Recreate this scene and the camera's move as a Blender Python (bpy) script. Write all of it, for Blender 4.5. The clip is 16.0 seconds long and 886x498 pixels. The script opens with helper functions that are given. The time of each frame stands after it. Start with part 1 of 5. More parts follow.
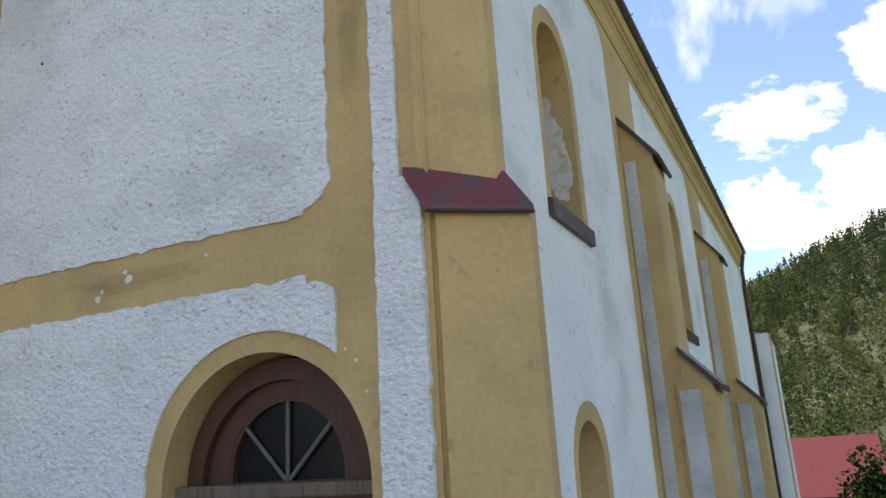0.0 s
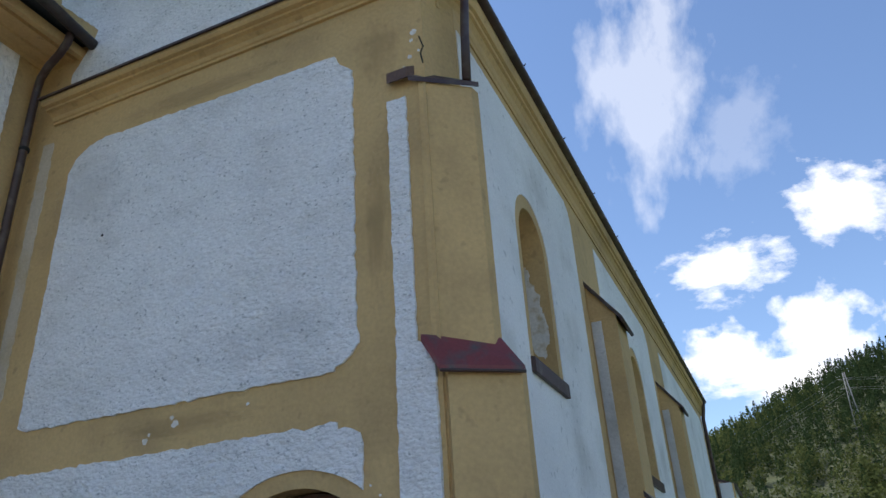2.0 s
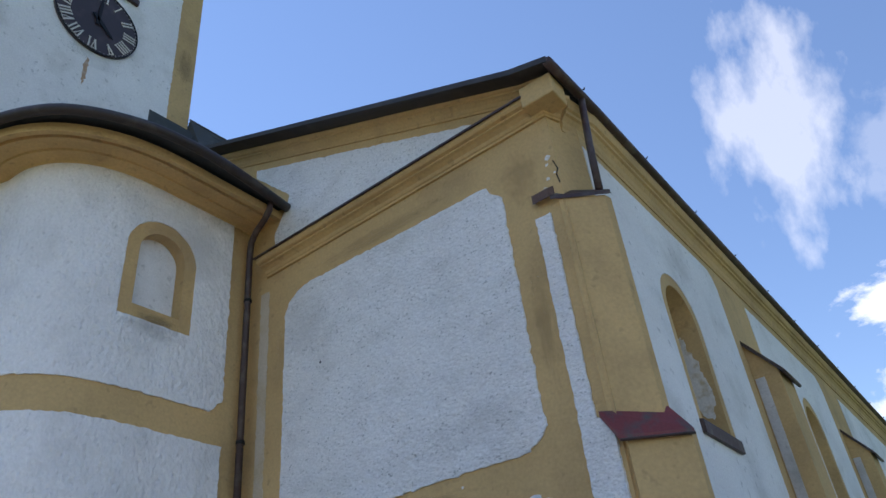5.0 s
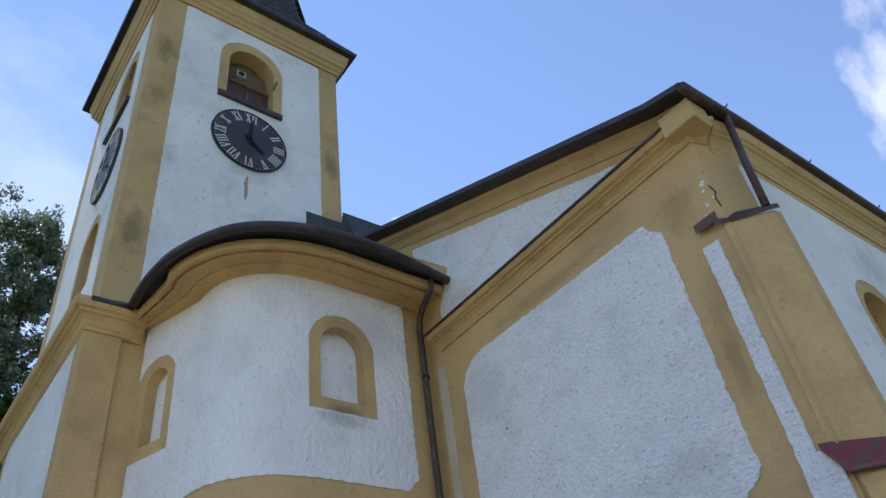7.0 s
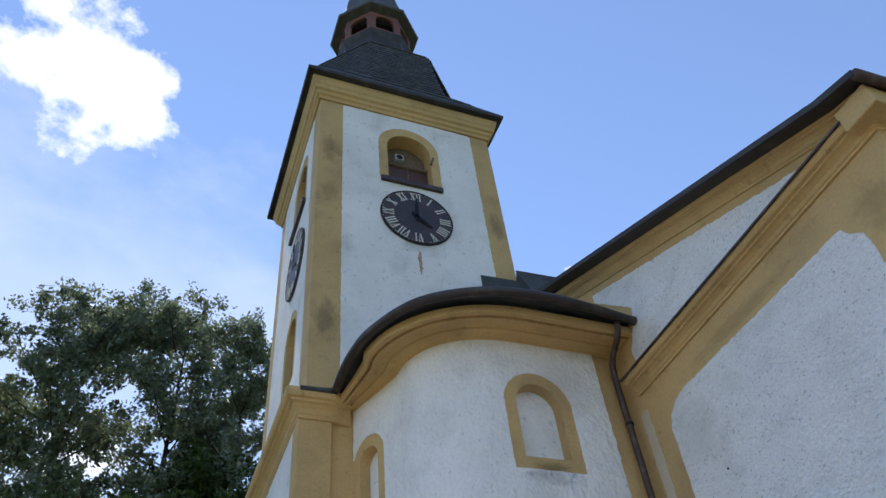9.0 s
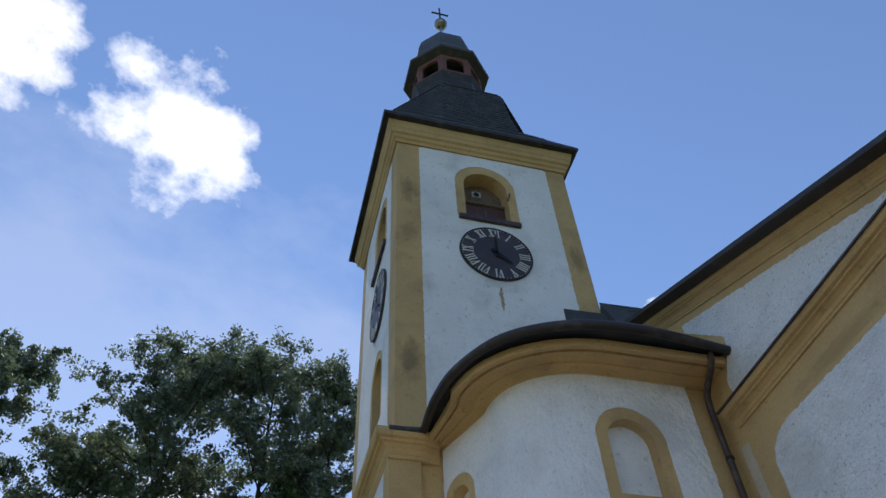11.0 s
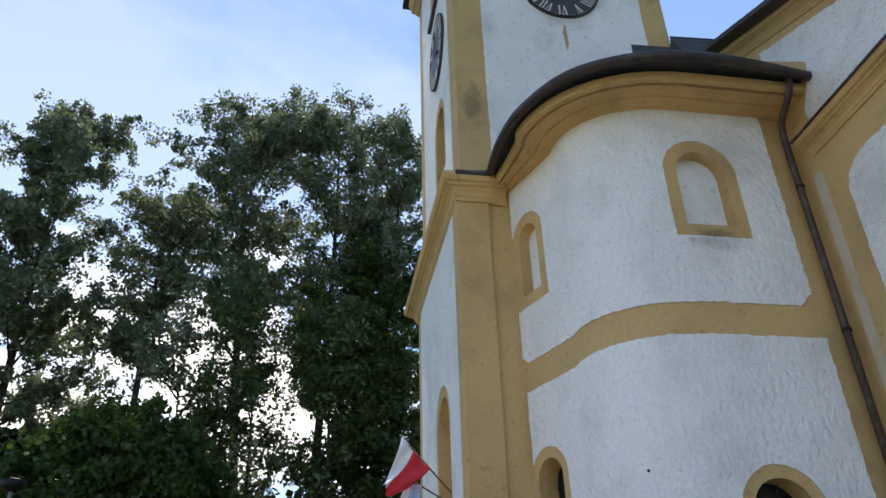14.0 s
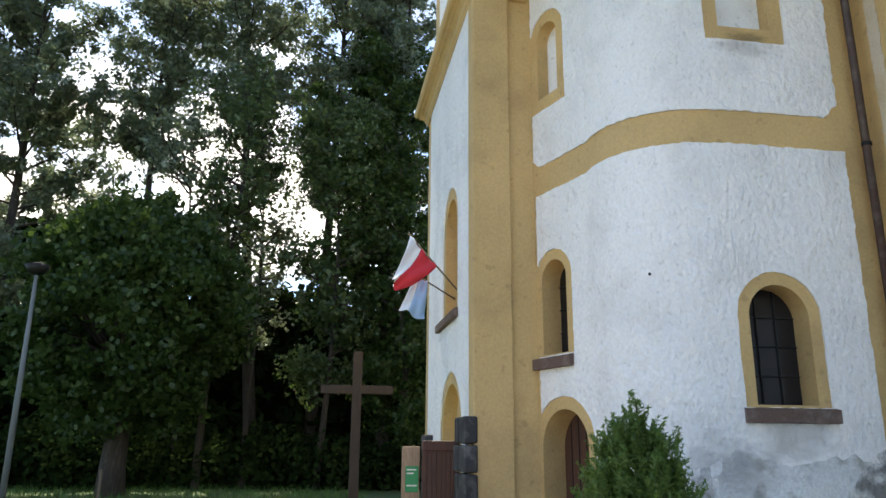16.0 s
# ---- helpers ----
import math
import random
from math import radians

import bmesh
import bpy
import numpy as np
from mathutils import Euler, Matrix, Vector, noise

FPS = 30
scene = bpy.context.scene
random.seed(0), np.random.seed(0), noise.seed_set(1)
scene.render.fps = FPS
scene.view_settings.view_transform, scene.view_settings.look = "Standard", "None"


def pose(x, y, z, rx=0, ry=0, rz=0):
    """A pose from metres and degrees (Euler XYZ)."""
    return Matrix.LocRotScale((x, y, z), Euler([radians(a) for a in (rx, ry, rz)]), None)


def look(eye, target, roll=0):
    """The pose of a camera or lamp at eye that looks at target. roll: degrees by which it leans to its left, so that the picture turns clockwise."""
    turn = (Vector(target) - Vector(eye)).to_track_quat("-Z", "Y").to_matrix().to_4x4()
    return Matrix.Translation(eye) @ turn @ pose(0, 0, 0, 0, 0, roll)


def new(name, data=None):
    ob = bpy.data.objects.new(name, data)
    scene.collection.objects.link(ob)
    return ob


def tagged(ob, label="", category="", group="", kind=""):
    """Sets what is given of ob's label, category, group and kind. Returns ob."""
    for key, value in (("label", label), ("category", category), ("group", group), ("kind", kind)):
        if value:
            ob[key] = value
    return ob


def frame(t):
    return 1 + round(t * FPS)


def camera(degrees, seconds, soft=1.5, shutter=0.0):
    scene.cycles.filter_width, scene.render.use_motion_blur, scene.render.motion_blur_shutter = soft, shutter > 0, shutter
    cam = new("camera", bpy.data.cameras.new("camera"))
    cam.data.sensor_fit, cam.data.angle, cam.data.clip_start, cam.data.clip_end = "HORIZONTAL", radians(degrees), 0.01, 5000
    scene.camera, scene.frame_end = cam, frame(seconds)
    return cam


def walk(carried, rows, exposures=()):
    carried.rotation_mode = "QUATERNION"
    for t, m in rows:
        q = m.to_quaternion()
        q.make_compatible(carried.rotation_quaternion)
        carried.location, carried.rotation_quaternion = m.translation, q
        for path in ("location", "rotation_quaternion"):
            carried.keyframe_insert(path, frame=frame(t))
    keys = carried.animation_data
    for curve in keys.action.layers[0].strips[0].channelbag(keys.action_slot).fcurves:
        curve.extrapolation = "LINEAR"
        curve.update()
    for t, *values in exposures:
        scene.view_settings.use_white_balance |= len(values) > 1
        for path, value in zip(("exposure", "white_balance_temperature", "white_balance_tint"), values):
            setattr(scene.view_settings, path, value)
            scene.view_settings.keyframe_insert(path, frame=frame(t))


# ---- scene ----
cam = camera(61.75, 16.0)
PATH = [
    (0, (1.538, -3.975, 2.324, 105.17, 3.20, 26.50)),
    (0.5, (1.623, -4.269, 2.257, 108.99, 3.72, 25.58)),
    (1, (1.634, -4.534, 2.224, 111.96, 3.58, 24.73)),
    (1.5, (1.649, -4.830, 2.163, 114.71, 3.31, 24.02)),
    (2, (1.721, -5.203, 2.081, 116.09, 3.31, 23.60)),
    (2.5, (1.799, -5.610, 1.993, 117.07, 4.20, 23.60)),
    (3, (1.954, -5.953, 1.869, 118.17, 4.60, 25.01)),
    (5.5, (2.192, -6.501, 1.638, 124.75, 5.86, 41.74)),
    (6, (2.229, -6.526, 1.679, 126.09, 6.14, 45.80)),
    (6.5, (2.176, -6.507, 1.697, 127.76, 6.35, 49.45)),
    (7, (2.146, -6.580, 1.720, 129.27, 6.88, 53.26)),
    (7.5, (2.109, -6.605, 1.680, 130.99, 6.65, 56.92)),
    (8, (2.127, -6.575, 1.714, 132.44, 6.58, 61.82)),
    (8.5, (2.162, -6.617, 1.703, 133.79, 5.99, 65.79)),
    (9, (2.146, -6.629, 1.683, 135.33, 5.08, 69.62)),
    (11.5, (2.134, -6.713, 1.649, 137.60, 1.45, 76.96)),
    (12, (2.105, -6.696, 1.647, 134.61, 0.78, 79.00)),
    (12.5, (2.079, -6.693, 1.619, 131.27, 0.52, 80.44)),
    (13, (2.115, -6.753, 1.611, 127.02, 1.34, 80.71)),
    (13.5, (2.033, -6.701, 1.581, 123.50, 1.34, 80.71)),
    (14, (1.990, -6.726, 1.568, 119.93, 1.57, 80.78)),
    (14.5, (1.926, -6.724, 1.513, 116.51, 1.28, 80.91)),
    (15, (1.896, -6.852, 1.471, 112.57, 1.27, 80.63)),
    (15.5, (1.878, -6.846, 1.459, 108.89, 0.24, 80.42)),
    (16, (1.870, -6.732, 1.526, 105.10, -0.45, 80.68)),
]
walk(cam, [(t, pose(*p)) for t, p in PATH], exposures=[(0, 1.03, 7450, 15), (1, 0.64, 7000, 14), (2, 0.42, 6500, 13), (3, 0.32, 6250, 13), (5.5, 0.58, 6550, 16), (6.5, 0.70, 6600, 16), (7.5, 0.70, 6600, 16), (9, 0.64, 6650, 16), (11.5, 0.10, 6300, 14), (12.5, 0.18, 6500, 15), (13.5, 0.57, 6850, 16), (14.5, 0.91, 7150, 14), (16, 1.34, 7450, 13)])

# ---- world and sun ----
SUN_YAW, SUN_ELEV = 91.0, 58.0          # the sun stands behind the church, hidden from the walls in view
world = bpy.data.worlds.new("sky")
scene.world = world
world.use_nodes = True
wn = world.node_tree
sky = wn.nodes.new("ShaderNodeTexSky")
sky.sky_type = "NISHITA"
sky.sun_disc = False
sky.sun_elevation = radians(SUN_ELEV)
sky.sun_rotation = radians(-SUN_YAW)
sky.air_density, sky.dust_density, sky.ozone_density = 1.0, 0.0, 3.6
wn.nodes["Background"].inputs["Strength"].default_value = 0.148
wn.links.new(sky.outputs[0], wn.nodes["Background"].inputs["Color"])
sun_data = bpy.data.lights.new("sun", "SUN")
sun_data.energy, sun_data.angle, sun_data.color = 4.3, radians(1.0), (1.0, 0.94, 0.84)
sun = new("sun", sun_data)
sy, se = radians(SUN_YAW), radians(SUN_ELEV)
sun_from = Vector((-math.sin(sy) * math.cos(se), math.cos(sy) * math.cos(se), math.sin(se)))
sun.matrix_world = look(sun_from * 80, (0, 0, 0))


# ---- materials ----
def material(name, base, rough=0.85, metal=0.0, spots=None, spot_scale=3.0, spot_lo=0.5, spot_hi=0.7, grain=0.12,
             grain_scale=40.0, bump=0.3, bump_scale=60.0, bump_dist=0.01, big=0.1, big_scale=0.7, stretch=(1, 1, 1), per_object=0.0, per_island=0.0, pits=0.0, pit_scale=38.0, fine=0.0):
    """A plain surface with grain, large soft variation, stains of another colour and relief."""
    m = bpy.data.materials.new(name)
    m.use_nodes = True
    nt = m.node_tree
    n, l = nt.nodes, nt.links
    b = n["Principled BSDF"]
    b.inputs["Roughness"].default_value, b.inputs["Metallic"].default_value = rough, metal
    tc, mp = n.new("ShaderNodeTexCoord"), n.new("ShaderNodeMapping")
    mp.inputs["Scale"].default_value = stretch
    l.new(tc.outputs["Object"], mp.inputs["Vector"])

    def tex(scale, detail=4.0):
        t = n.new("ShaderNodeTexNoise")
        t.inputs["Scale"].default_value, t.inputs["Detail"].default_value = scale, detail
        l.new(mp.outputs[0], t.inputs["Vector"])
        return t.outputs["Fac"]

    def ranged(src, a, z, lo, hi):
        r = n.new("ShaderNodeMapRange")
        for i, v in enumerate((a, z, lo, hi)):
            r.inputs[i + 1].default_value = v
        l.new(src, r.inputs[0])
        return r.outputs[0]

    def math2(op, x, y):
        q = n.new("ShaderNodeMath")
        q.operation = op
        for i, v in enumerate((x, y)):
            if isinstance(v, float):
                q.inputs[i].default_value = v
            else:
                l.new(v, q.inputs[i])
        return q.outputs[0]

    val = math2("MULTIPLY", ranged(tex(grain_scale), 0.3, 0.7, 1 - grain, 1 + grain), ranged(tex(big_scale, 3.0), 0.3, 0.7, 1 - big, 1 + big))
    if per_object:
        oi = n.new("ShaderNodeObjectInfo")
        val = math2("MULTIPLY", val, ranged(oi.outputs["Random"], 0, 1, 1 - per_object, 1 + per_object))
    if per_island:
        gi = n.new("ShaderNodeNewGeometry")
        val = math2("MULTIPLY", val, ranged(gi.outputs["Random Per Island"], 0, 1, 1 - per_island, 1 + per_island))
    if pits:
        val = math2("MULTIPLY", val, ranged(tex(pit_scale, 2.0), 0.27, 0.36, 1 - pits, 1.0))
    col = n.new("ShaderNodeMix")
    col.data_type = "RGBA"
    col.inputs["A"].default_value = (*base, 1)
    col.inputs["B"].default_value = (*(spots or base), 1)
    l.new(ranged(tex(spot_scale, 8.0), spot_lo, spot_hi, 0.0, 1.0), col.inputs["Factor"])
    mul = n.new("ShaderNodeMix")
    mul.data_type, mul.blend_type = "RGBA", "MULTIPLY"
    mul.inputs["Factor"].default_value = 1.0
    l.new(col.outputs["Result"], mul.inputs["A"])
    comb = n.new("ShaderNodeCombineColor")
    for i in range(3):
        l.new(val, comb.inputs[i])
    l.new(comb.outputs[0], mul.inputs["B"])
    l.new(mul.outputs["Result"], b.inputs["Base Color"])
    if bump:
        bp = n.new("ShaderNodeBump")
        bp.inputs["Strength"].default_value, bp.inputs["Distance"].default_value = bump, bump_dist
        height = tex(bump_scale, 6.0)
        if fine:
            height = math2("ADD", height, math2("MULTIPLY", tex(bump_scale * 0.22, 3.0), fine))
        l.new(height, bp.inputs["Height"])
        l.new(bp.outputs[0], b.inputs["Normal"])
    return m


OCHRE = material("ochre_plaster", (0.56, 0.372, 0.163), spots=(0.44, 0.29, 0.13), spot_scale=1.25, spot_lo=0.50, spot_hi=0.74, grain=0.07, grain_scale=25, bump=0.45, bump_scale=7, bump_dist=0.03, big=0.10, pits=0.2, pit_scale=7, fine=0.8)
ROUGH = material("rough_white_plaster", (0.84, 0.815, 0.795), spots=(0.71, 0.685, 0.66), spot_scale=2.2, spot_lo=0.50, spot_hi=0.78, grain=0.10, grain_scale=45, bump=0.9, bump_scale=27, bump_dist=0.05, big=0.045, pits=0.45, pit_scale=30, stretch=(0.7, 0.7, 1.1), fine=0.9)
LIME = material("limewashed_plaster", (0.84, 0.81, 0.79), spots=(0.71, 0.685, 0.665), spot_scale=1.8, spot_lo=0.50, spot_hi=0.78, grain=0.06, grain_scale=30, bump=1.0, bump_scale=15, bump_dist=0.05, big=0.05, pits=0.13, pit_scale=15, stretch=(1, 1, 0.75), fine=1.0)
FADED = material("faded_ochre_plaster", (0.56, 0.47, 0.35), spots=(0.48, 0.36, 0.2), spot_scale=1.6, grain=0.08, bump=0.4, bump_scale=10, bump_dist=0.03)
SMOOTH = material("white_plaster", (0.80, 0.78, 0.765), spots=(0.63, 0.61, 0.58), spot_scale=1.2, spot_lo=0.52, spot_hi=0.76, grain=0.07, bump=0.6, bump_scale=12, bump_dist=0.03, big=0.07, pits=0.25, pit_scale=9, fine=0.8)
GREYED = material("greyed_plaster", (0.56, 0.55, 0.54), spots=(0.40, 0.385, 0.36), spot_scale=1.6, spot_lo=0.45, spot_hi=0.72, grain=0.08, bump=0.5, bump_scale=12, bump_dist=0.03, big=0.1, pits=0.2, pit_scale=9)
OLDWHITE = material("stained_plaster", (0.70, 0.69, 0.68), spots=(0.30, 0.28, 0.25), spot_scale=3.8, spot_lo=0.50, spot_hi=0.70, grain=0.12, bump=0.9, bump_scale=18, bump_dist=0.04, big=0.15)
# white peeling over an ochre darkened to carry the shadow inside the niches
PEELED_SHADE = material("peeling_shaded_ochre_plaster", (0.36, 0.24, 0.105), spots=(0.66, 0.65, 0.62), spot_scale=1.3, spot_lo=0.49, spot_hi=0.51, grain=0.08, bump=0.5, bump_scale=10, bump_dist=0.03)
REDCAP = material("red_painted_sheet", (0.20, 0.035, 0.03), rough=0.45, spots=(0.10, 0.07, 0.06), spot_scale=7, grain=0.1, bump=0.1, big=0.2)
BROWNTIN = material("brown_painted_sheet", (0.055, 0.028, 0.024), rough=0.5, spots=(0.10, 0.075, 0.06), spot_scale=6, grain=0.1, bump=0.1, big=0.2)
DARKTIN = material("dark_roof_sheet", (0.026, 0.022, 0.022), rough=0.6, metal=0.0, spots=(0.05, 0.045, 0.04), grain=0.1, bump=0.1)
GUTTER = material("dark_brown_gutter_sheet", (0.032, 0.022, 0.021), rough=0.5, spots=(0.06, 0.048, 0.042), spot_scale=5, grain=0.1, bump=0.1)
LEAD = material("grey_seamed_sheet", (0.050, 0.055, 0.058), rough=0.8, metal=0.0, spots=(0.085, 0.09, 0.088), spot_scale=2.5, grain=0.08, bump=0.1)
SLATE = material("slate_shingle", (0.045, 0.044, 0.043), rough=0.6, spots=(0.075, 0.07, 0.062), spot_scale=4, grain=0.15, bump=0.3, per_object=0.3, per_island=0.35)
SILL = material("brown_stone_sill", (0.125, 0.075, 0.06), spots=(0.20, 0.15, 0.13), spot_scale=6, grain=0.15, bump=0.4, bump_scale=40)
WOODDOOR = material("brown_stained_wood", (0.085, 0.030, 0.017), rough=0.6, spots=(0.06, 0.025, 0.015), spot_scale=3, stretch=(12, 12, 1), grain=0.2, grain_scale=10, bump=0.3, bump_scale=20)
# also on the belfry backs, where its brown stands in for shade
WOODGREY = material("weathered_wood", (0.16, 0.11, 0.075), rough=0.8, spots=(0.09, 0.06, 0.04), spot_scale=3, stretch=(10, 10, 1), grain=0.25, grain_scale=10, bump=0.4, bump_scale=20)
CROSSWOOD = material("dark_brown_wood", (0.055, 0.035, 0.022), rough=0.8, spots=(0.045, 0.03, 0.02), spot_scale=3, stretch=(10, 10, 1), grain=0.25, grain_scale=10, bump=0.4, bump_scale=20)
LANTERN = material("red_brown_boards", (0.19, 0.075, 0.06), rough=0.75, spots=(0.11, 0.05, 0.045), spot_scale=3, grain=0.15, bump=0.2)
DIAL = material("dial_paint", (0.045, 0.030, 0.032), rough=0.5, spots=(0.075, 0.05, 0.05), spot_scale=3, grain=0.1, bump=0.05)
PALEWOOD = material("worn_grey_painted_wood", (0.14, 0.125, 0.115), rough=0.7, spots=(0.11, 0.085, 0.07), spot_scale=8, grain=0.1, bump=0.2)
CREAM = material("cream_paint", (0.68, 0.66, 0.60), rough=0.6, grain=0.05, bump=0.05)
IRON = material("black_iron", (0.02, 0.02, 0.02), rough=0.55, metal=0.6, grain=0.1, bump=0.1)
BRASS = material("dull_brass", (0.30, 0.27, 0.20), rough=0.4, metal=0.8, grain=0.1, bump=0.05)
DARK = material("dark_interior", (0.012, 0.011, 0.010), rough=0.9, bump=0)
STEEL = material("galvanised_steel", (0.36, 0.38, 0.40), rough=0.45, metal=0.7, grain=0.08, bump=0.05)
FARSTEEL = material("dull_far_steel", (0.17, 0.18, 0.18), rough=0.8, grain=0.05, bump=0)
STONE = material("dark_plinth_stone", (0.022, 0.021, 0.023), rough=0.7, spots=(0.09, 0.085, 0.08), spot_scale=6, grain=0.2, bump=0.6, bump_scale=15, per_object=0.3)
# pale warm tone chosen so the unseen ground throws light up the walls
BOUNCE_GRAVEL = material("bounce_gravel", (0.24, 0.215, 0.18), spots=(0.17, 0.155, 0.13), spot_scale=4, grain=0.25, grain_scale=60, bump=0.8, bump_scale=70, bump_dist=0.02)
GRASS = material("grass", (0.055, 0.10, 0.022), spots=(0.09, 0.10, 0.035), spot_scale=0.6, grain=0.3, grain_scale=12, bump=0.8, bump_scale=25, bump_dist=0.05, big=0.2, big_scale=0.1)
BLADE = material("grass_blades", (0.06, 0.13, 0.025), grain=0.2, per_island=0.4, bump=0)
HILL = material("forest_floor", (0.04, 0.052, 0.02), spots=(0.055, 0.065, 0.026), spot_scale=0.05, grain=0.3, grain_scale=1, bump=0.5, bump_scale=0.6, bump_dist=1.0, big=0.3, big_scale=0.02)
BARK = material("bark", (0.042, 0.033, 0.026), spots=(0.075, 0.062, 0.05), spot_scale=5, stretch=(3, 3, 0.6), grain=0.25, bump=0.9, bump_scale=18, bump_dist=0.03)
REDROOF = material("red_roof_tin", (0.10, 0.009, 0.014), rough=0.8, grain=0.05, bump=0.05, big=0.1)
PALEWALL = material("pale_wall_paint", (0.62, 0.60, 0.56), grain=0.05, bump=0.1)
FLAGRED = material("red_cloth", (0.62, 0.03, 0.045), rough=0.8, grain=0.05, bump=0.1)
FLAGWHITE = material("white_cloth", (0.78, 0.78, 0.80), rough=0.8, grain=0.04, bump=0.1)
FLAGBLUE = material("pale_blue_cloth", (0.34, 0.50, 0.74), rough=0.8, grain=0.04, bump=0.1)
GREENSHEET = material("green_sheet", (0.02, 0.24, 0.08), rough=0.5, grain=0.05, bump=0)
GREYBOX = material("grey_painted_box", (0.42, 0.43, 0.43), rough=0.6, grain=0.05, bump=0.05)


def leaf_material(name, base, other, trans=0.35, gloss=0.05):
    m = bpy.data.materials.new(name)
    m.use_nodes = True
    n, l = m.node_tree.nodes, m.node_tree.links
    out = n["Material Output"]
    n.remove(n["Principled BSDF"])
    gi = n.new("ShaderNodeNewGeometry")
    mix = n.new("ShaderNodeMix")
    mix.data_type = "RGBA"
    mix.inputs["A"].default_value, mix.inputs["B"].default_value = (*base, 1), (*other, 1)
    l.new(gi.outputs["Random Per Island"], mix.inputs["Factor"])
    d, t, g = n.new("ShaderNodeBsdfDiffuse"), n.new("ShaderNodeBsdfTranslucent"), n.new("ShaderNodeBsdfGlossy")
    g.inputs["Roughness"].default_value = 0.45
    g.inputs["Color"].default_value = (0.8, 0.85, 0.8, 1)
    for s in (d, t):
        l.new(mix.outputs["Result"], s.inputs["Color"])
    a, b = n.new("ShaderNodeMixShader"), n.new("ShaderNodeMixShader")
    a.inputs[0].default_value, b.inputs[0].default_value = trans, gloss
    l.new(d.outputs[0], a.inputs[1]), l.new(t.outputs[0], a.inputs[2])
    l.new(a.outputs[0], b.inputs[1]), l.new(g.outputs[0], b.inputs[2])
    l.new(b.outputs[0], out.inputs["Surface"])
    return m


LEAF_TALL = leaf_material("alder_leaf", (0.09, 0.13, 0.062), (0.165, 0.205, 0.115), 0.5, 0.10)
LEAF_YOUNG = leaf_material("young_leaf", (0.05, 0.095, 0.025), (0.10, 0.15, 0.045), 0.45)
LEAF_ROUND = leaf_material("linden_leaf", (0.024, 0.055, 0.011), (0.07, 0.12, 0.024), 0.48, 0.03)
# near-black green without gloss: the trees' shade is put into the leaf colour
LEAF_HEDGE_SHADE = leaf_material("shaded_shrub_leaf", (0.012, 0.024, 0.008), (0.025, 0.042, 0.013), 0.1, 0.0)
LEAF_THUJA = leaf_material("thuja_leaf", (0.085, 0.16, 0.026), (0.15, 0.24, 0.05), 0.45, 0.04)
LEAF_FAR = leaf_material("far_wood_leaf", (0.085, 0.105, 0.036), (0.10, 0.12, 0.042), 0.5, 0.0)
LEAF_FIR = leaf_material("far_fir_leaf", (0.042, 0.066, 0.028), (0.05, 0.076, 0.032), 0.4, 0.0)


def glass_material():
    m = bpy.data.materials.new("old_window_glass")
    m.use_nodes = True
    b = m.node_tree.nodes["Principled BSDF"]
    b.inputs["Base Color"].default_value = (0.016, 0.015, 0.017, 1)
    b.inputs["Roughness"].default_value = 0.18
    b.inputs["Specular IOR Level"].default_value = 0.35
    return m


GLASS = glass_material()


def cloud_material(seed, strength, most):
    """A far white cloud, also the haze veil: soft at the rim, glowing by itself."""
    m = bpy.data.materials.new("cloud")
    m.use_nodes = True
    n, l = m.node_tree.nodes, m.node_tree.links
    n.remove(n["Principled BSDF"])
    tc, mp, nz, gr = n.new("ShaderNodeTexCoord"), n.new("ShaderNodeMapping"), n.new("ShaderNodeTexNoise"), n.new("ShaderNodeVectorMath")
    mp.inputs["Location"].default_value = (seed * 3.7, seed * 1.3, 0)
    l.new(tc.outputs["Object"], mp.inputs[0]), l.new(mp.outputs[0], nz.inputs["Vector"])
    nz.inputs["Scale"].default_value, nz.inputs["Detail"].default_value, nz.inputs["Roughness"].default_value = 1.9, 9.0, 0.58
    gr.operation = "LENGTH"
    l.new(tc.outputs["Object"], gr.inputs[0])
    sub, rng = n.new("ShaderNodeMath"), n.new("ShaderNodeMapRange")
    sub.operation = "MULTIPLY_ADD"
    l.new(gr.outputs["Value"], sub.inputs[0])
    sub.inputs[1].default_value = -0.55
    l.new(nz.outputs["Fac"], sub.inputs[2])
    l.new(sub.outputs[0], rng.inputs[0])
    rng.inputs[1].default_value, rng.inputs[2].default_value = 0.05, 0.32
    rng.inputs[4].default_value = most
    em, tr, mx = n.new("ShaderNodeEmission"), n.new("ShaderNodeBsdfTransparent"), n.new("ShaderNodeMixShader")
    em.inputs["Color"].default_value, em.inputs["Strength"].default_value = (0.96, 0.98, 1.0, 1), strength
    l.new(rng.outputs[0], mx.inputs[0]), l.new(tr.outputs[0], mx.inputs[1]), l.new(em.outputs[0], mx.inputs[2])
    l.new(mx.outputs[0], n["Material Output"].inputs["Surface"])
    return m


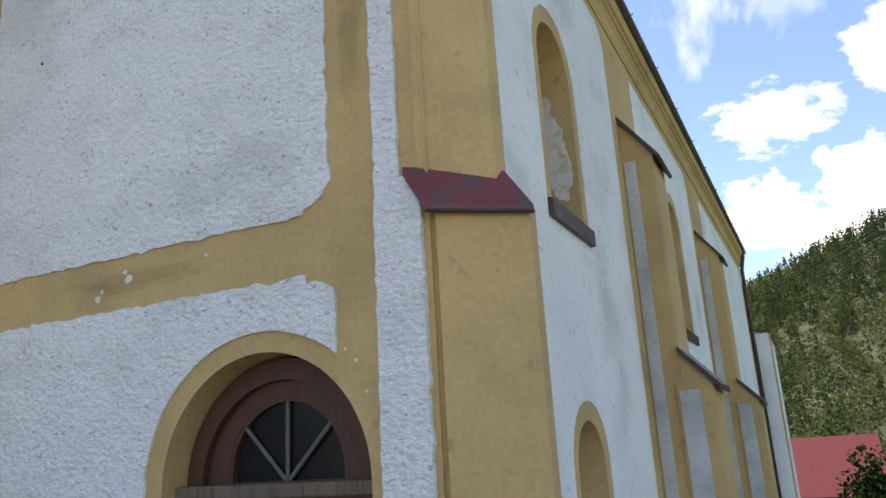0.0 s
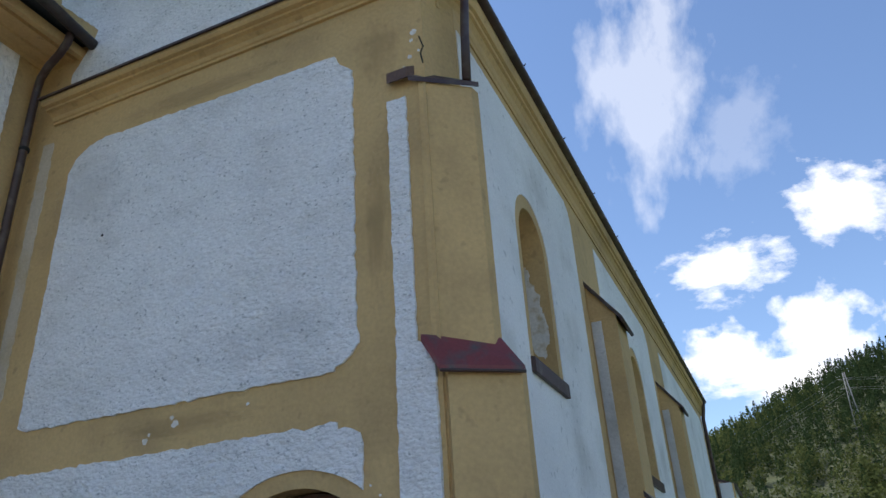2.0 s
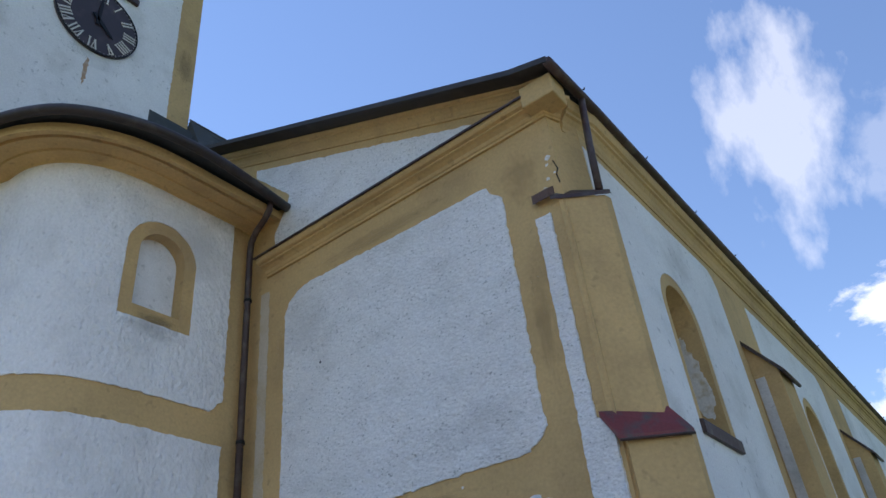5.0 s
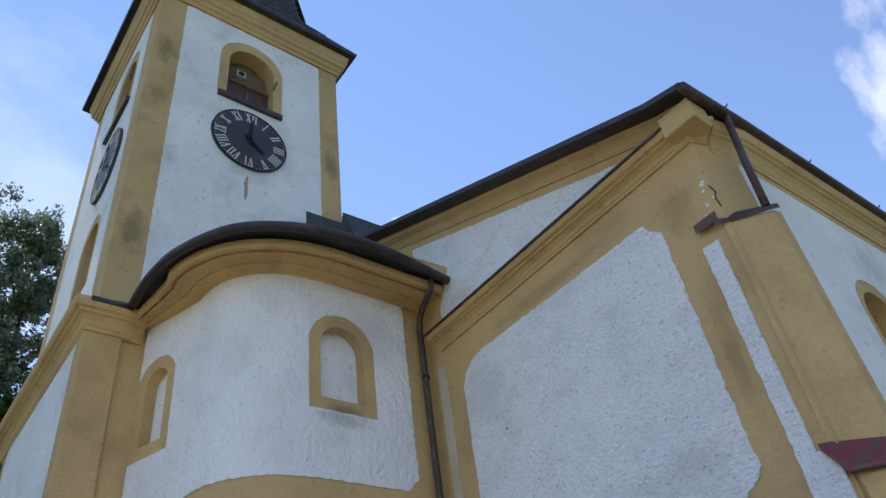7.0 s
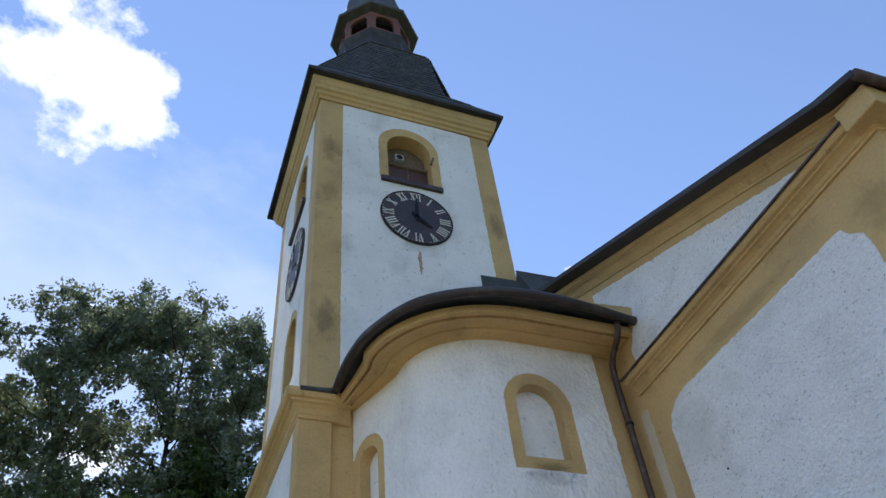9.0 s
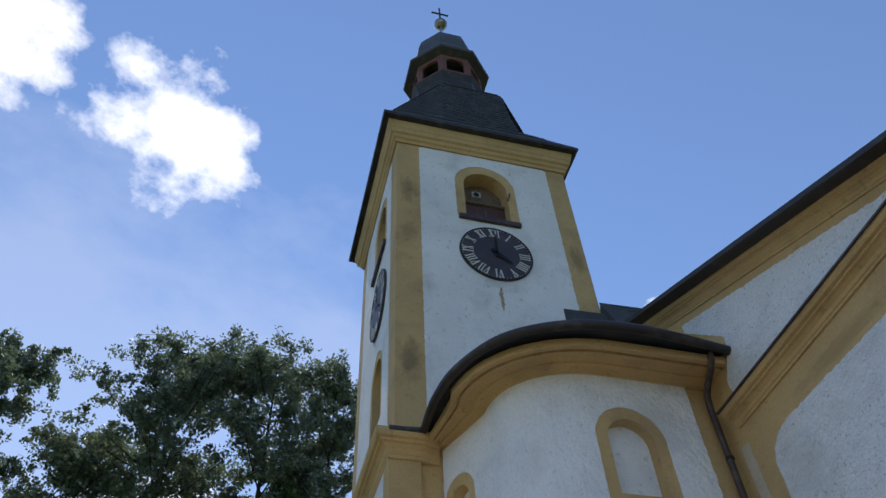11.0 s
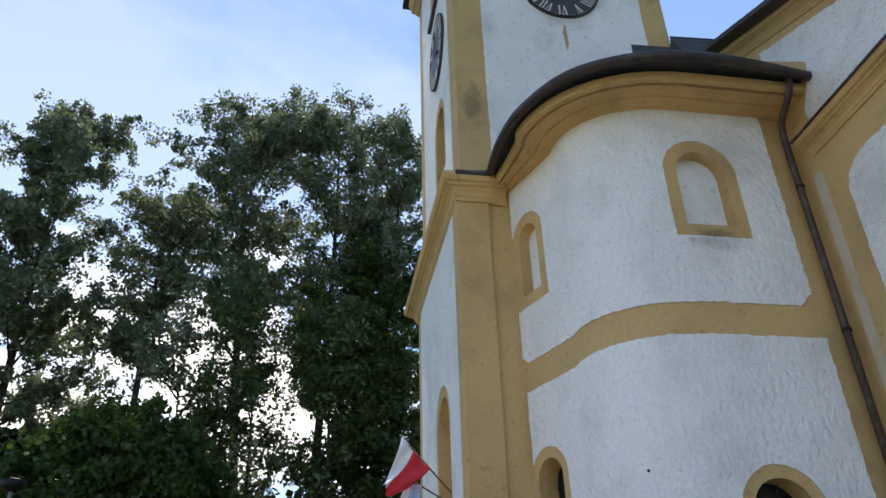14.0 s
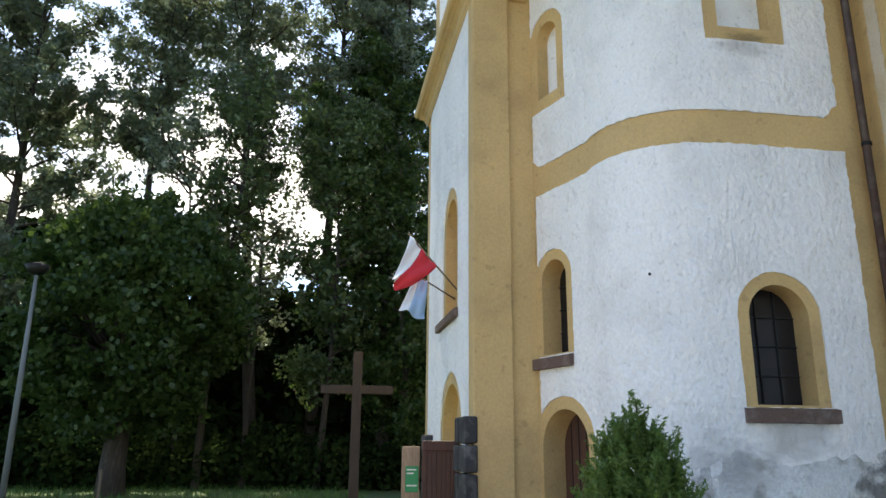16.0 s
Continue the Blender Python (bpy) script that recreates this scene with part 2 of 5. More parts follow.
def stain_material(seed, colour, most):
    """A soft damp stain with a ragged rim, fading out to the paint below."""
    m = bpy.data.materials.new("damp_stain")
    m.use_nodes = True
    n, l = m.node_tree.nodes, m.node_tree.links
    tc, mp, nz, gr = n.new("ShaderNodeTexCoord"), n.new("ShaderNodeMapping"), n.new("ShaderNodeTexNoise"), n.new("ShaderNodeVectorMath")
    mp.inputs["Location"].default_value = (seed * 3.1, seed * 1.7, 0)
    l.new(tc.outputs["Object"], mp.inputs[0]), l.new(mp.outputs[0], nz.inputs["Vector"])
    nz.inputs["Scale"].default_value, nz.inputs["Detail"].default_value, nz.inputs["Roughness"].default_value = 2.2, 8.0, 0.65
    gr.operation = "LENGTH"
    l.new(tc.outputs["Object"], gr.inputs[0])
    sub, rng = n.new("ShaderNodeMath"), n.new("ShaderNodeMapRange")
    sub.operation = "MULTIPLY_ADD"
    l.new(gr.outputs["Value"], sub.inputs[0])
    sub.inputs[1].default_value = -0.6
    l.new(nz.outputs["Fac"], sub.inputs[2])
    l.new(sub.outputs[0], rng.inputs[0])
    rng.inputs[1].default_value, rng.inputs[2].default_value, rng.inputs[4].default_value = 0.0, 0.35, most
    b, tr, mx = n["Principled BSDF"], n.new("ShaderNodeBsdfTransparent"), n.new("ShaderNodeMixShader")
    b.inputs["Base Color"].default_value, b.inputs["Roughness"].default_value = (*colour, 1), 0.9
    l.new(rng.outputs[0], mx.inputs[0]), l.new(tr.outputs[0], mx.inputs[1]), l.new(b.outputs[0], mx.inputs[2])
    l.new(mx.outputs[0], n["Material Output"].inputs["Surface"])
    return m


# ---- mesh helpers ----
rnd = random.Random(7)


def mesh_object(name, verts, faces, mat, parent=None, label="", smooth=False):
    me = bpy.data.meshes.new(name)
    me.from_pydata([tuple(v) for v in verts], [], faces)
    me.validate()
    bm = bmesh.new()
    bm.from_mesh(me)
    bmesh.ops.recalc_face_normals(bm, faces=bm.faces)
    bm.to_mesh(me)
    bm.free()
    for mm in (mat if isinstance(mat, (list, tuple)) else [mat]):
        me.materials.append(mm)
    if smooth:
        me.polygons.foreach_set("use_smooth", [True] * len(me.polygons))
    ob = new(name, me)
    if parent:
        ob.parent = parent
    if label:
        ob["label"] = label
    return ob


def part(name, bm, mat, parent=None, label="", smooth=False):
    me = bpy.data.meshes.new(name)
    bmesh.ops.recalc_face_normals(bm, faces=bm.faces)
    bm.to_mesh(me)
    bm.free()
    me.materials.append(mat)
    if smooth:
        me.polygons.foreach_set("use_smooth", [True] * len(me.polygons))
    ob = new(name, me)
    if parent:
        ob.parent = parent
    if label:
        ob["label"] = label
    return ob


def box_bm(bm, x0, x1, y0, y1, z0, z1, m=None, bevel=0.0):
    r = bmesh.ops.create_cube(bm, size=1.0)
    vs = r["verts"]
    t = Matrix.Translation(((x0 + x1) / 2, (y0 + y1) / 2, (z0 + z1) / 2)) @ Matrix.Diagonal((x1 - x0, y1 - y0, z1 - z0, 1))
    bmesh.ops.transform(bm, matrix=(m @ t) if m else t, verts=vs)
    if bevel:
        es = list({e for v in vs for e in v.link_edges})
        bmesh.ops.bevel(bm, geom=es, offset=bevel, segments=2, affect="EDGES", profile=0.5)
    return vs


def box(name, x0, x1, y0, y1, z0, z1, mat, parent=None, label="", bevel=0.01, m=None):
    bm = bmesh.new()
    box_bm(bm, x0, x1, y0, y1, z0, z1, m, bevel)
    return part(name, bm, mat, parent, label)


def tube_bm(bm, points, radius, sides=10, cap=True, ref=(0.31, 0.95, 0.02)):
    pts = [Vector(p) for p in points]
    rs = radius if isinstance(radius, (list, tuple)) else [radius] * len(pts)
    rings = []
    ref = Vector(ref).normalized()
    for i, p in enumerate(pts):
        d = (pts[min(i + 1, len(pts) - 1)] - pts[max(i - 1, 0)]).normalized()
        a = d.cross(ref)
        if a.length < 0.1:
            a = d.cross(Vector((1, 0, 0)))
        a.normalize()
        b = d.cross(a).normalized()
        rings.append([bm.verts.new(p + (a * math.cos(k * math.tau / sides) + b * math.sin(k * math.tau / sides)) * rs[i]) for k in range(sides)])
    for u, v in zip(rings, rings[1:]):
        for k in range(sides):
            bm.faces.new((u[k], u[(k + 1) % sides], v[(k + 1) % sides], v[k]))
    if cap:
        bm.faces.new(rings[0]), bm.faces.new(rings[-1])


def tube(name, points, radius, mat, parent=None, label="", sides=10, ref=(0.31, 0.95, 0.02)):
    bm = bmesh.new()
    tube_bm(bm, points, radius, sides, True, ref)
    return part(name, bm, mat, parent, label, smooth=True)


def sweep(name, profile, path, mat, parent=None, label="", closed=False):
    """Draw a profile of (out, up) along rows of (point, out direction, up direction)."""
    verts, faces, k = [], [], len(profile)
    for p, o, u in path:
        p, o, u = Vector(p), Vector(o), Vector(u)
        verts += [p + o * a + u * b for a, b in profile]
    n = len(path)
    for i in range(n if closed else n - 1):
        j = (i + 1) % n
        for q in range(k):
            faces.append((i * k + q, i * k + (q + 1) % k, j * k + (q + 1) % k, j * k + q))
    if not closed:
        faces += [tuple(range(k)), tuple(range((n - 1) * k, n * k))]
    return mesh_object(name, verts, faces, mat, parent, label)


from mathutils.geometry import delaunay_2d_cdt


def resample(poly, step, jitter=0.0):
    out = []
    for a, b in zip(poly, poly[1:] + poly[:1]):
        a, b = Vector(a), Vector(b)
        n = max(1, int((b - a).length / step))
        for i in range(n):
            p = a.lerp(b, i / n)
            if jitter:
                p += Vector((rnd.gauss(0, jitter), rnd.gauss(0, jitter)))
            out.append((p.x, p.y))
    return out


def inside(p, poly):
    c, (x, y) = False, p
    for (x0, y0), (x1, y1) in zip(poly, poly[1:] + poly[:1]):
        if (y0 > y) != (y1 > y) and x < (x1 - x0) * (y - y0) / (y1 - y0) + x0:
            c = not c
    return c


def plate(name, outline, holes, where, d0, d1, mat, parent=None, label="", grid=None):
    """A slab with holes between the depths d0 and d1 of a wall; where(u, v, d) lays it into the world."""
    loops = [outline] + list(holes)
    pts, edges = [], []
    for lp in loops:
        s = len(pts)
        pts += lp
        edges += [(s + i, s + (i + 1) % len(lp)) for i in range(len(lp))]
    if grid:
        us, vs = [p[0] for p in outline], [p[1] for p in outline]
        u = min(us) + grid / 2
        while u < max(us):
            v = min(vs) + grid
            while v < max(vs):
                if inside((u, v), outline) and not any(inside((u, v), h) for h in holes):
                    if all((u - a) ** 2 + (v - b) ** 2 > (grid * 0.3) ** 2 for a, b in pts[:sum(len(q) for q in loops)]):
                        pts.append((u, v))
                v += grid * 3
            u += grid
    vo, eo, fo, _, _, _ = delaunay_2d_cdt([Vector(p) for p in pts], edges, [], 0, 1e-6)
    keep = []
    for f in fo:
        c = sum((vo[i] for i in f), Vector((0, 0))) / len(f)
        if inside((c.x, c.y), outline) and not any(inside((c.x, c.y), h) for h in holes):
            keep.append(tuple(f))
    n = len(vo)
    verts = [where(p.x, p.y, d1) for p in vo] + [where(p.x, p.y, d0) for p in vo]
    faces = list(keep) + [tuple(i + n for i in reversed(f)) for f in keep]
    count = {}
    for f in keep:
        for a, b in zip(f, f[1:] + f[:1]):
            count[(a, b)] = 1
    for a, b in list(count):
        if (b, a) not in count:
            faces.append((b, a, a + n, b + n))
    return mesh_object(name, verts, faces, mat, parent, label)


def arch(u, v0, v1, half, n=26, rise=None):
    """A round-headed opening: middle u, foot v0, crown v1."""
    r = rise or half
    return [(u - half, v0)] + [(u - half * math.cos(math.pi * i / n), v1 - r + r * math.sin(math.pi * i / n)) for i in range(n + 1)][::1] + [(u + half, v0)]


def notched(u0, u1, v0, v1, c=0.22):
    """A rectangle with hollowed corners."""
    out = []
    for cx, cy, a0 in ((u0, v0, 90), (u1, v0, 180), (u1, v1, 270), (u0, v1, 0)):
        arc = [(cx + c * math.cos(radians(a0 - 90 * i / 5)), cy + c * math.sin(radians(a0 - 90 * i / 5))) for i in range(6)]
        out += arc
    return out
# ---- ground ----
def ground_height(x, y):
    h = -0.09 * max(0.0, y - 6.0) * (1.0 if y < 60 else 60.0 / y)
    return h + 0.02 * noise.noise(Vector((x * 0.3, y * 0.3, 0)))


def build_ground():
    xs = [-3000, -900, -300, -120] + [-60 + 2.5 * i for i in range(49)] + [120, 300, 900, 3000]
    ys = [-3000, -900, -300, -120] + [-60 + 2.5 * i for i in range(57)] + [150, 300, 900, 3000]
    verts = [(x, y, ground_height(x, y)) for x in xs for y in ys]
    n = len(ys)
    faces = [(i * n + j, (i + 1) * n + j, (i + 1) * n + j + 1, i * n + j + 1) for i in range(len(xs) - 1) for j in range(n - 1)]
    g = mesh_object("ground", verts, faces, GRASS, None, "", True)
    tagged(g, "uneven grass ground sloping down behind the church", "ground", kind="structure")


build_ground()
# unseen sheet added as a reflector: sunlit, it brightens the walls from below
yard = mesh_object("pavement_yard", [(-8.0, -24, 0.03), (16, -24, 0.03), (16, 4, 0.03), (0.2, 4, 0.03), (0.2, -0.1, 0.03), (-8.0, -3.2, 0.03), (-8.0, -24, -0.2), (16, -24, -0.2), (16, 4, -0.2), (0.2, 4, -0.2), (0.2, -0.1, -0.2), (-8.0, -3.2, -0.2)],
                   [(0, 1, 2, 3, 4, 5), (6, 7, 8, 9, 10, 11)] + [(i, (i + 1) % 6, 6 + (i + 1) % 6, 6 + i) for i in range(6)], BOUNCE_GRAVEL)
tagged(yard, "unseen pale gravel ground added to bounce light onto the church walls", "yard", kind="structure")

# ---- church ----
church = tagged(new("church"), "village church with ochre frames, white plaster panels and clock tower", "church")
Z0 = -0.3
NAVE_X, NAVE_SKEW = -0.30, 0.008


def on_gable(u, v, d):
    return Vector((u, -d, v))


def on_nave(u, v, d):
    return Vector((NAVE_X + NAVE_SKEW * u + d, u, v))


def on_front(u, v, d):
    return Vector((u, -4.62 - d, v))


TX, TY0, TY1 = -8.95, -4.40, 0.48
TX2 = TX - (TY1 - TY0)


def on_tower_side(u, v, d):
    return Vector((TX + d, u, v))


def on_tower_front(u, v, d):
    return Vector((u, TY0 - d, v))


# plan of the rounded stair wing
def wing_plan():
    pts = [(-5.87, 0.0), (-5.87, -0.6), (-5.87, -1.2), (-5.87, -1.75)]
    for i in range(1, 13):
        a = math.pi / 2 * i / 12
        pts.append((-7.15 + 1.28 * math.cos(a) ** 0.85, -1.75 - 1.55 * math.sin(a) ** 0.85))
    pts += [(-7.6, -3.45), (-8.0, -3.59), (-8.45, -3.74)]
    return [Vector(p) for p in pts]


WING = wing_plan()
WING_S = [0.0]
for wa, wb in zip(WING, WING[1:]):
    WING_S.append(WING_S[-1] + (wb - wa).length)


def wing_at(s):
    s = min(max(s, 0.0), WING_S[-1] - 1e-6)
    for i in range(len(WING) - 1):
        if s <= WING_S[i + 1]:
            break
    k = (s - WING_S[i]) / (WING_S[i + 1] - WING_S[i])
    p = WING[i].lerp(WING[i + 1], k)

    def normal(j):
        a, b = WING[max(j - 1, 0)], WING[min(j + 1, len(WING) - 1)]
        t = (b - a).normalized()
        return Vector((-t.y, t.x))
    nrm = normal(i).lerp(normal(i + 1), k).normalized()
    return p, nrm


def on_wing(u, v, d):
    p, nrm = wing_at(u)
    q = p + nrm * d
    return Vector((q.x, q.y, v))


def wing_s(x):
    """Arc length at which the flat end of the wing reaches x."""
    for i in range(len(WING) - 4, len(WING) - 1):
        if WING[i + 1].x <= x <= WING[i].x:
            return WING_S[i] + (WING_S[i + 1] - WING_S[i]) * (WING[i].x - x) / (WING[i].x - WING[i + 1].x)
    return WING_S[-1]


def panel(outline, holes, where, mat, parent, thick=0.022, jitter=0.007, grid=None):
    return plate("plaster_panel", resample(outline, 0.06, jitter), [resample(h, 0.08, jitter * 0.6) for h in holes], where, -0.01, thick, mat, parent, "", grid)


def rect(u0, u1, v0, v1):
    return [(u0, v0), (u1, v0), (u1, v1), (u0, v1)]


def sill(where, u, half, v0, v1, out, mat, parent, name="sill"):
    """A projecting sill with a sloped top."""
    prof = [(-0.10, v0), (out, v0), (out, v1 - 0.04), (-0.10, v1)]
    verts, faces = [], []
    steps = 5
    for i in range(steps + 1):
        uu = u - half + 2 * half * i / steps
        verts += [where(uu, v, d) for d, v in prof]
    for i in range(steps):
        for q in range(4):
            faces.append((i * 4 + q, i * 4 + (q + 1) % 4, i * 4 + 4 + (q + 1) % 4, i * 4 + 4 + q))
    faces += [(0, 1, 2, 3), tuple(range(steps * 4, steps * 4 + 4))]
    return mesh_object(name, verts, faces, mat, parent)


def bar_between(where, a, b, d, w, mat, parent, name="glazing_bar"):
    """A slim bar on a wall from a to b, both (u, v), at the depth d."""
    bm = bmesh.new()
    tube_bm(bm, [where(a[0], a[1], d), where(b[0], b[1], d)], w, 6)
    return part(name, bm, mat, parent)


def glazed(where, u, half, v0, v1, depth, cols, rows, parent, label="dark leaded window"):
    w = plate("window", arch(u, v0, v1, half), [], where, -depth - 0.03, -depth, GLASS, parent, label)
    for i in range(1, cols):
        x = u - half + 2 * half * i / cols
        top = v1 - half + math.sqrt(max(0.0, half * half - (x - u) ** 2))
        bar_between(where, (x, v0), (x, top), -depth + 0.012, 0.012, IRON, w)
    for j in range(1, rows):
        v = v0 + (v1 - v0) * j / rows
        hw = half if v < v1 - half else math.sqrt(max(0.0, half * half - (v - v1 + half) ** 2))
        bar_between(where, (u - hw, v), (u + hw, v), -depth + 0.012, 0.010, IRON, w)
    return w


def blind(where, u, half, v0, v1, depth, mat, parent):
    return plate("niche_back", arch(u, v0, v1, half), [], where, -depth - 0.04, -depth, mat, parent)


# gable wall with its door
DOOR_U, DOOR_HALF, DOOR_TOP = -1.79, 0.86, 3.03
gable_wall = plate("gable_wall", rect(-5.87, -0.45, Z0, 8.3), [arch(DOOR_U, Z0 + 0.02, DOOR_TOP, DOOR_HALF)], on_gable, -0.55, 0.0, OCHRE, church)
main = [(-5.10, 3.97), (-4.98, 3.93), (-1.50, 3.93), (-1.43, 3.93), (-1.42, 3.97), (-1.34, 3.99), (-1.26, 4.05), (-1.21, 4.13), (-1.19, 4.14), (-1.21, 4.3), (-1.24, 7.05), (-1.30, 7.10), (-1.40, 7.22), (-1.44, 7.30),
        (-4.55, 7.33), (-4.80, 7.28), (-5.0, 7.14), (-5.06, 6.95)]
panel(main, [], on_gable, ROUGH, gable_wall)
lower = [(-5.30, Z0), (-1.16, Z0), (-1.16, 3.30), (-1.18, 3.38), (-1.26, 3.44), (-1.38, 3.46), (-1.40, 3.50), (-5.30, 3.50)]
panel(lower, [arch(DOOR_U, Z0 - 0.2, 3.17, 1.02)], on_gable, ROUGH, gable_wall)
panel(rect(-5.62, -5.44, Z0, 7.55), [], on_gable, FADED, gable_wall, 0.008)
panel(rect(-0.83, -0.49, Z0, 3.92), [], on_gable, ROUGH, gable_wall, 0.05, 0.004)
panel([(-0.83, 3.92), (-0.49, 3.92), (-0.55, 3.99), (-0.65, 4.06), (-0.65, 6.50), (-0.85, 6.50)], [], on_gable, ROUGH, gable_wall, 0.03, 0.004)
tri = [(-5.32, 8.30), (-1.30, 8.33), (-5.86, 10.15), (-5.86, 9.98), (-5.02, 9.17), (-5.12, 8.9), (-5.34, 8.55)]
RAKE = 0.398


def rake_z(x):
    return 8.30 - RAKE * x


upper_gable = plate("gable_wall", [(-11.4, 8.3), (-0.45, 8.3), (-0.45, 8.34), (-11.4, 12.7)], [], on_gable, -0.5, 0.0, OCHRE, church)
panel(tri, [], on_gable, ROUGH, upper_gable)

door = plate("door", arch(DOOR_U, Z0, 2.90, 0.78), [arch(DOOR_U, 2.17, 2.74, 0.50, rise=0.5)], on_gable, -0.36, -0.28, WOODDOOR, church, "brown panelled double door under a fanlight")
plate("fanlight", arch(DOOR_U, 2.16, 2.76, 0.52, rise=0.52), [], on_gable, -0.36, -0.33, GLASS, door)
plate("frame", arch(DOOR_U, Z0, DOOR_TOP - 0.02, DOOR_HALF - 0.02), [arch(DOOR_U, Z0 - 0.1, 2.86, 0.70)], on_gable, -0.27, -0.22, WOODDOOR, door)
for ang in (-48, 0, 48):
    bar_between(on_gable, (DOOR_U, 2.17), (DOOR_U + 0.5 * math.sin(radians(ang)), 2.22 + 0.5 * math.cos(radians(ang))), -0.30, 0.016, PALEWOOD, door)
plate("fan_frame", arch(DOOR_U, 2.16, 2.755, 0.515, rise=0.515), [arch(DOOR_U, 2.18, 2.715, 0.475, rise=0.475)], on_gable, -0.335, -0.285, WOODDOOR, door)
box("transom", DOOR_U - 0.86, DOOR_U + 0.86, 0.12, 0.34, 2.08, 2.17, WOODGREY, door)
box("rail", DOOR_U - 0.84, DOOR_U + 0.84, 0.15, 0.3, 2.04, 2.09, WOODDOOR, door)
for k in (-1, 1):
    for zz in (0.15, 0.85, 1.5):
        box("door_panel", DOOR_U + k * 0.40 - 0.27, DOOR_U + k * 0.40 + 0.27, 0.255, 0.30, zz - 0.2, zz + 0.42, WOODDOOR, door, bevel=0.02)
box("meeting_rail", DOOR_U - 0.05, DOOR_U + 0.05, 0.24, 0.30, Z0, 2.05, WOODDOOR, door, bevel=0.015)


# chamfered corner with its two-stage buttress
def prism(name, foot, z0, z1, mat, parent, label=""):
    n = len(foot)
    verts = [(x, y, z0) for x, y in foot] + [(x, y, z1) for x, y in foot]
    faces = [tuple(range(n)), tuple(range(n, 2 * n))] + [(i, (i + 1) % n, n + (i + 1) % n, n + i) for i in range(n)]
    return mesh_object(name, verts, faces, mat, parent, label)


prism("corner_wall", [(-0.46, 0.0), (-0.40, 0.22), (-0.30, 0.50), (-0.36, 0.9), (-0.6, 0.6)], Z0, 8.1, OCHRE, church)
buttress = prism("buttress", [(-0.55, 0.05), (-0.515, -0.025), (-0.09, 0.285), (-0.065, 0.40), (-0.32, 0.75), (-0.5, 0.4)], Z0, 6.62, OCHRE, church, "two-stage ochre corner buttress")
prism("lower_stage", [(-0.48, 0.08), (-0.40, -0.015), (0.09, 0.345), (0.10, 0.44), (-0.30, 0.95), (-0.5, 0.4)], Z0, 3.80, OCHRE, buttress)


def cap(back_a, back_b, front_a, front_b, zb, zf, mat, parent, lip=0.05, name="cap"):
    """A sloped sheet cap with a turned-down lip."""
    pa, pb, fa, fb = (Vector((*p, z)) for p, z in ((back_a, zb), (back_b, zb), (front_a, zf), (front_b, zf)))
    dz = Vector((0, 0, -lip))
    verts = [pa, pb, fb, fa, pa + dz, pb + dz, fb + dz, fa + dz]
    faces = [(0, 1, 2, 3), (4, 5, 6, 7), (0, 1, 5, 4), (1, 2, 6, 5), (2, 3, 7, 6), (3, 0, 4, 7)]
    return mesh_object(name, verts, faces, mat, parent)


red_cap = cap((-0.585, -0.085), (-0.06, 0.36), (-0.425, -0.095), (0.130, 0.325), 4.08, 3.80, REDCAP, buttress, 0.06)
tube("drip_edge", [(-0.428, -0.10, 3.755), (0.133, 0.322, 3.755)], 0.014, BROWNTIN, red_cap, sides=6)
cap((-0.50, 0.12), (-0.10, 0.48), (-0.585, -0.10), (-0.02, 0.305), 6.82, 6.67, BROWNTIN, buttress, 0.055)
cap((-0.82, 0.02), (-0.55, 0.02), (-0.82, -0.085), (-0.60, -0.095), 6.87, 6.79, SILL, buttress, 0.12)

# nave wall, windows and buttresses
NY1 = 23.0
nave_openings = [(2.62, 4.38, 6.42, 0.50), (2.55, 0.7, 2.50, 0.42), (9.2, 4.0, 6.35, 0.50), (9.2, 0.7, 2.5, 0.42)]
nave_wall = plate("nave_wall", rect(0.5, NY1, Z0 - 2.5, 8.0), [arch(u, a, b, h) for u, a, b, h in nave_openings], on_nave, -0.5, 0.0, OCHRE, church)
for u0, u1, top in ((0.55, 5.0, 7.64), (6.63, 11.6, 7.62), (13.5, NY1 - 0.6, 7.62)):
    o = [(u0, Z0 - 2.4), (u1, Z0 - 2.4), (u1, top - 0.30), (u1 - 0.08, top - 0.12), (u1 - 0.25, top), (u0, top)]
    panel(o, [arch(u, a - 0.02, b + 0.17, h + 0.15) for u, a, b, h in nave_openings if u0 < u < u1], on_nave, SMOOTH, nave_wall, 0.010, 0.003)
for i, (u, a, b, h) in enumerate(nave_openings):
    blind(on_nave, u, h, a, b, 0.34, PEELED_SHADE if a > 3 else GREYED, nave_wall)
    if a > 3:
        sill(on_nave, u, h + 0.16, a - 0.15, a + 0.05, 0.06, BROWNTIN, nave_wall)


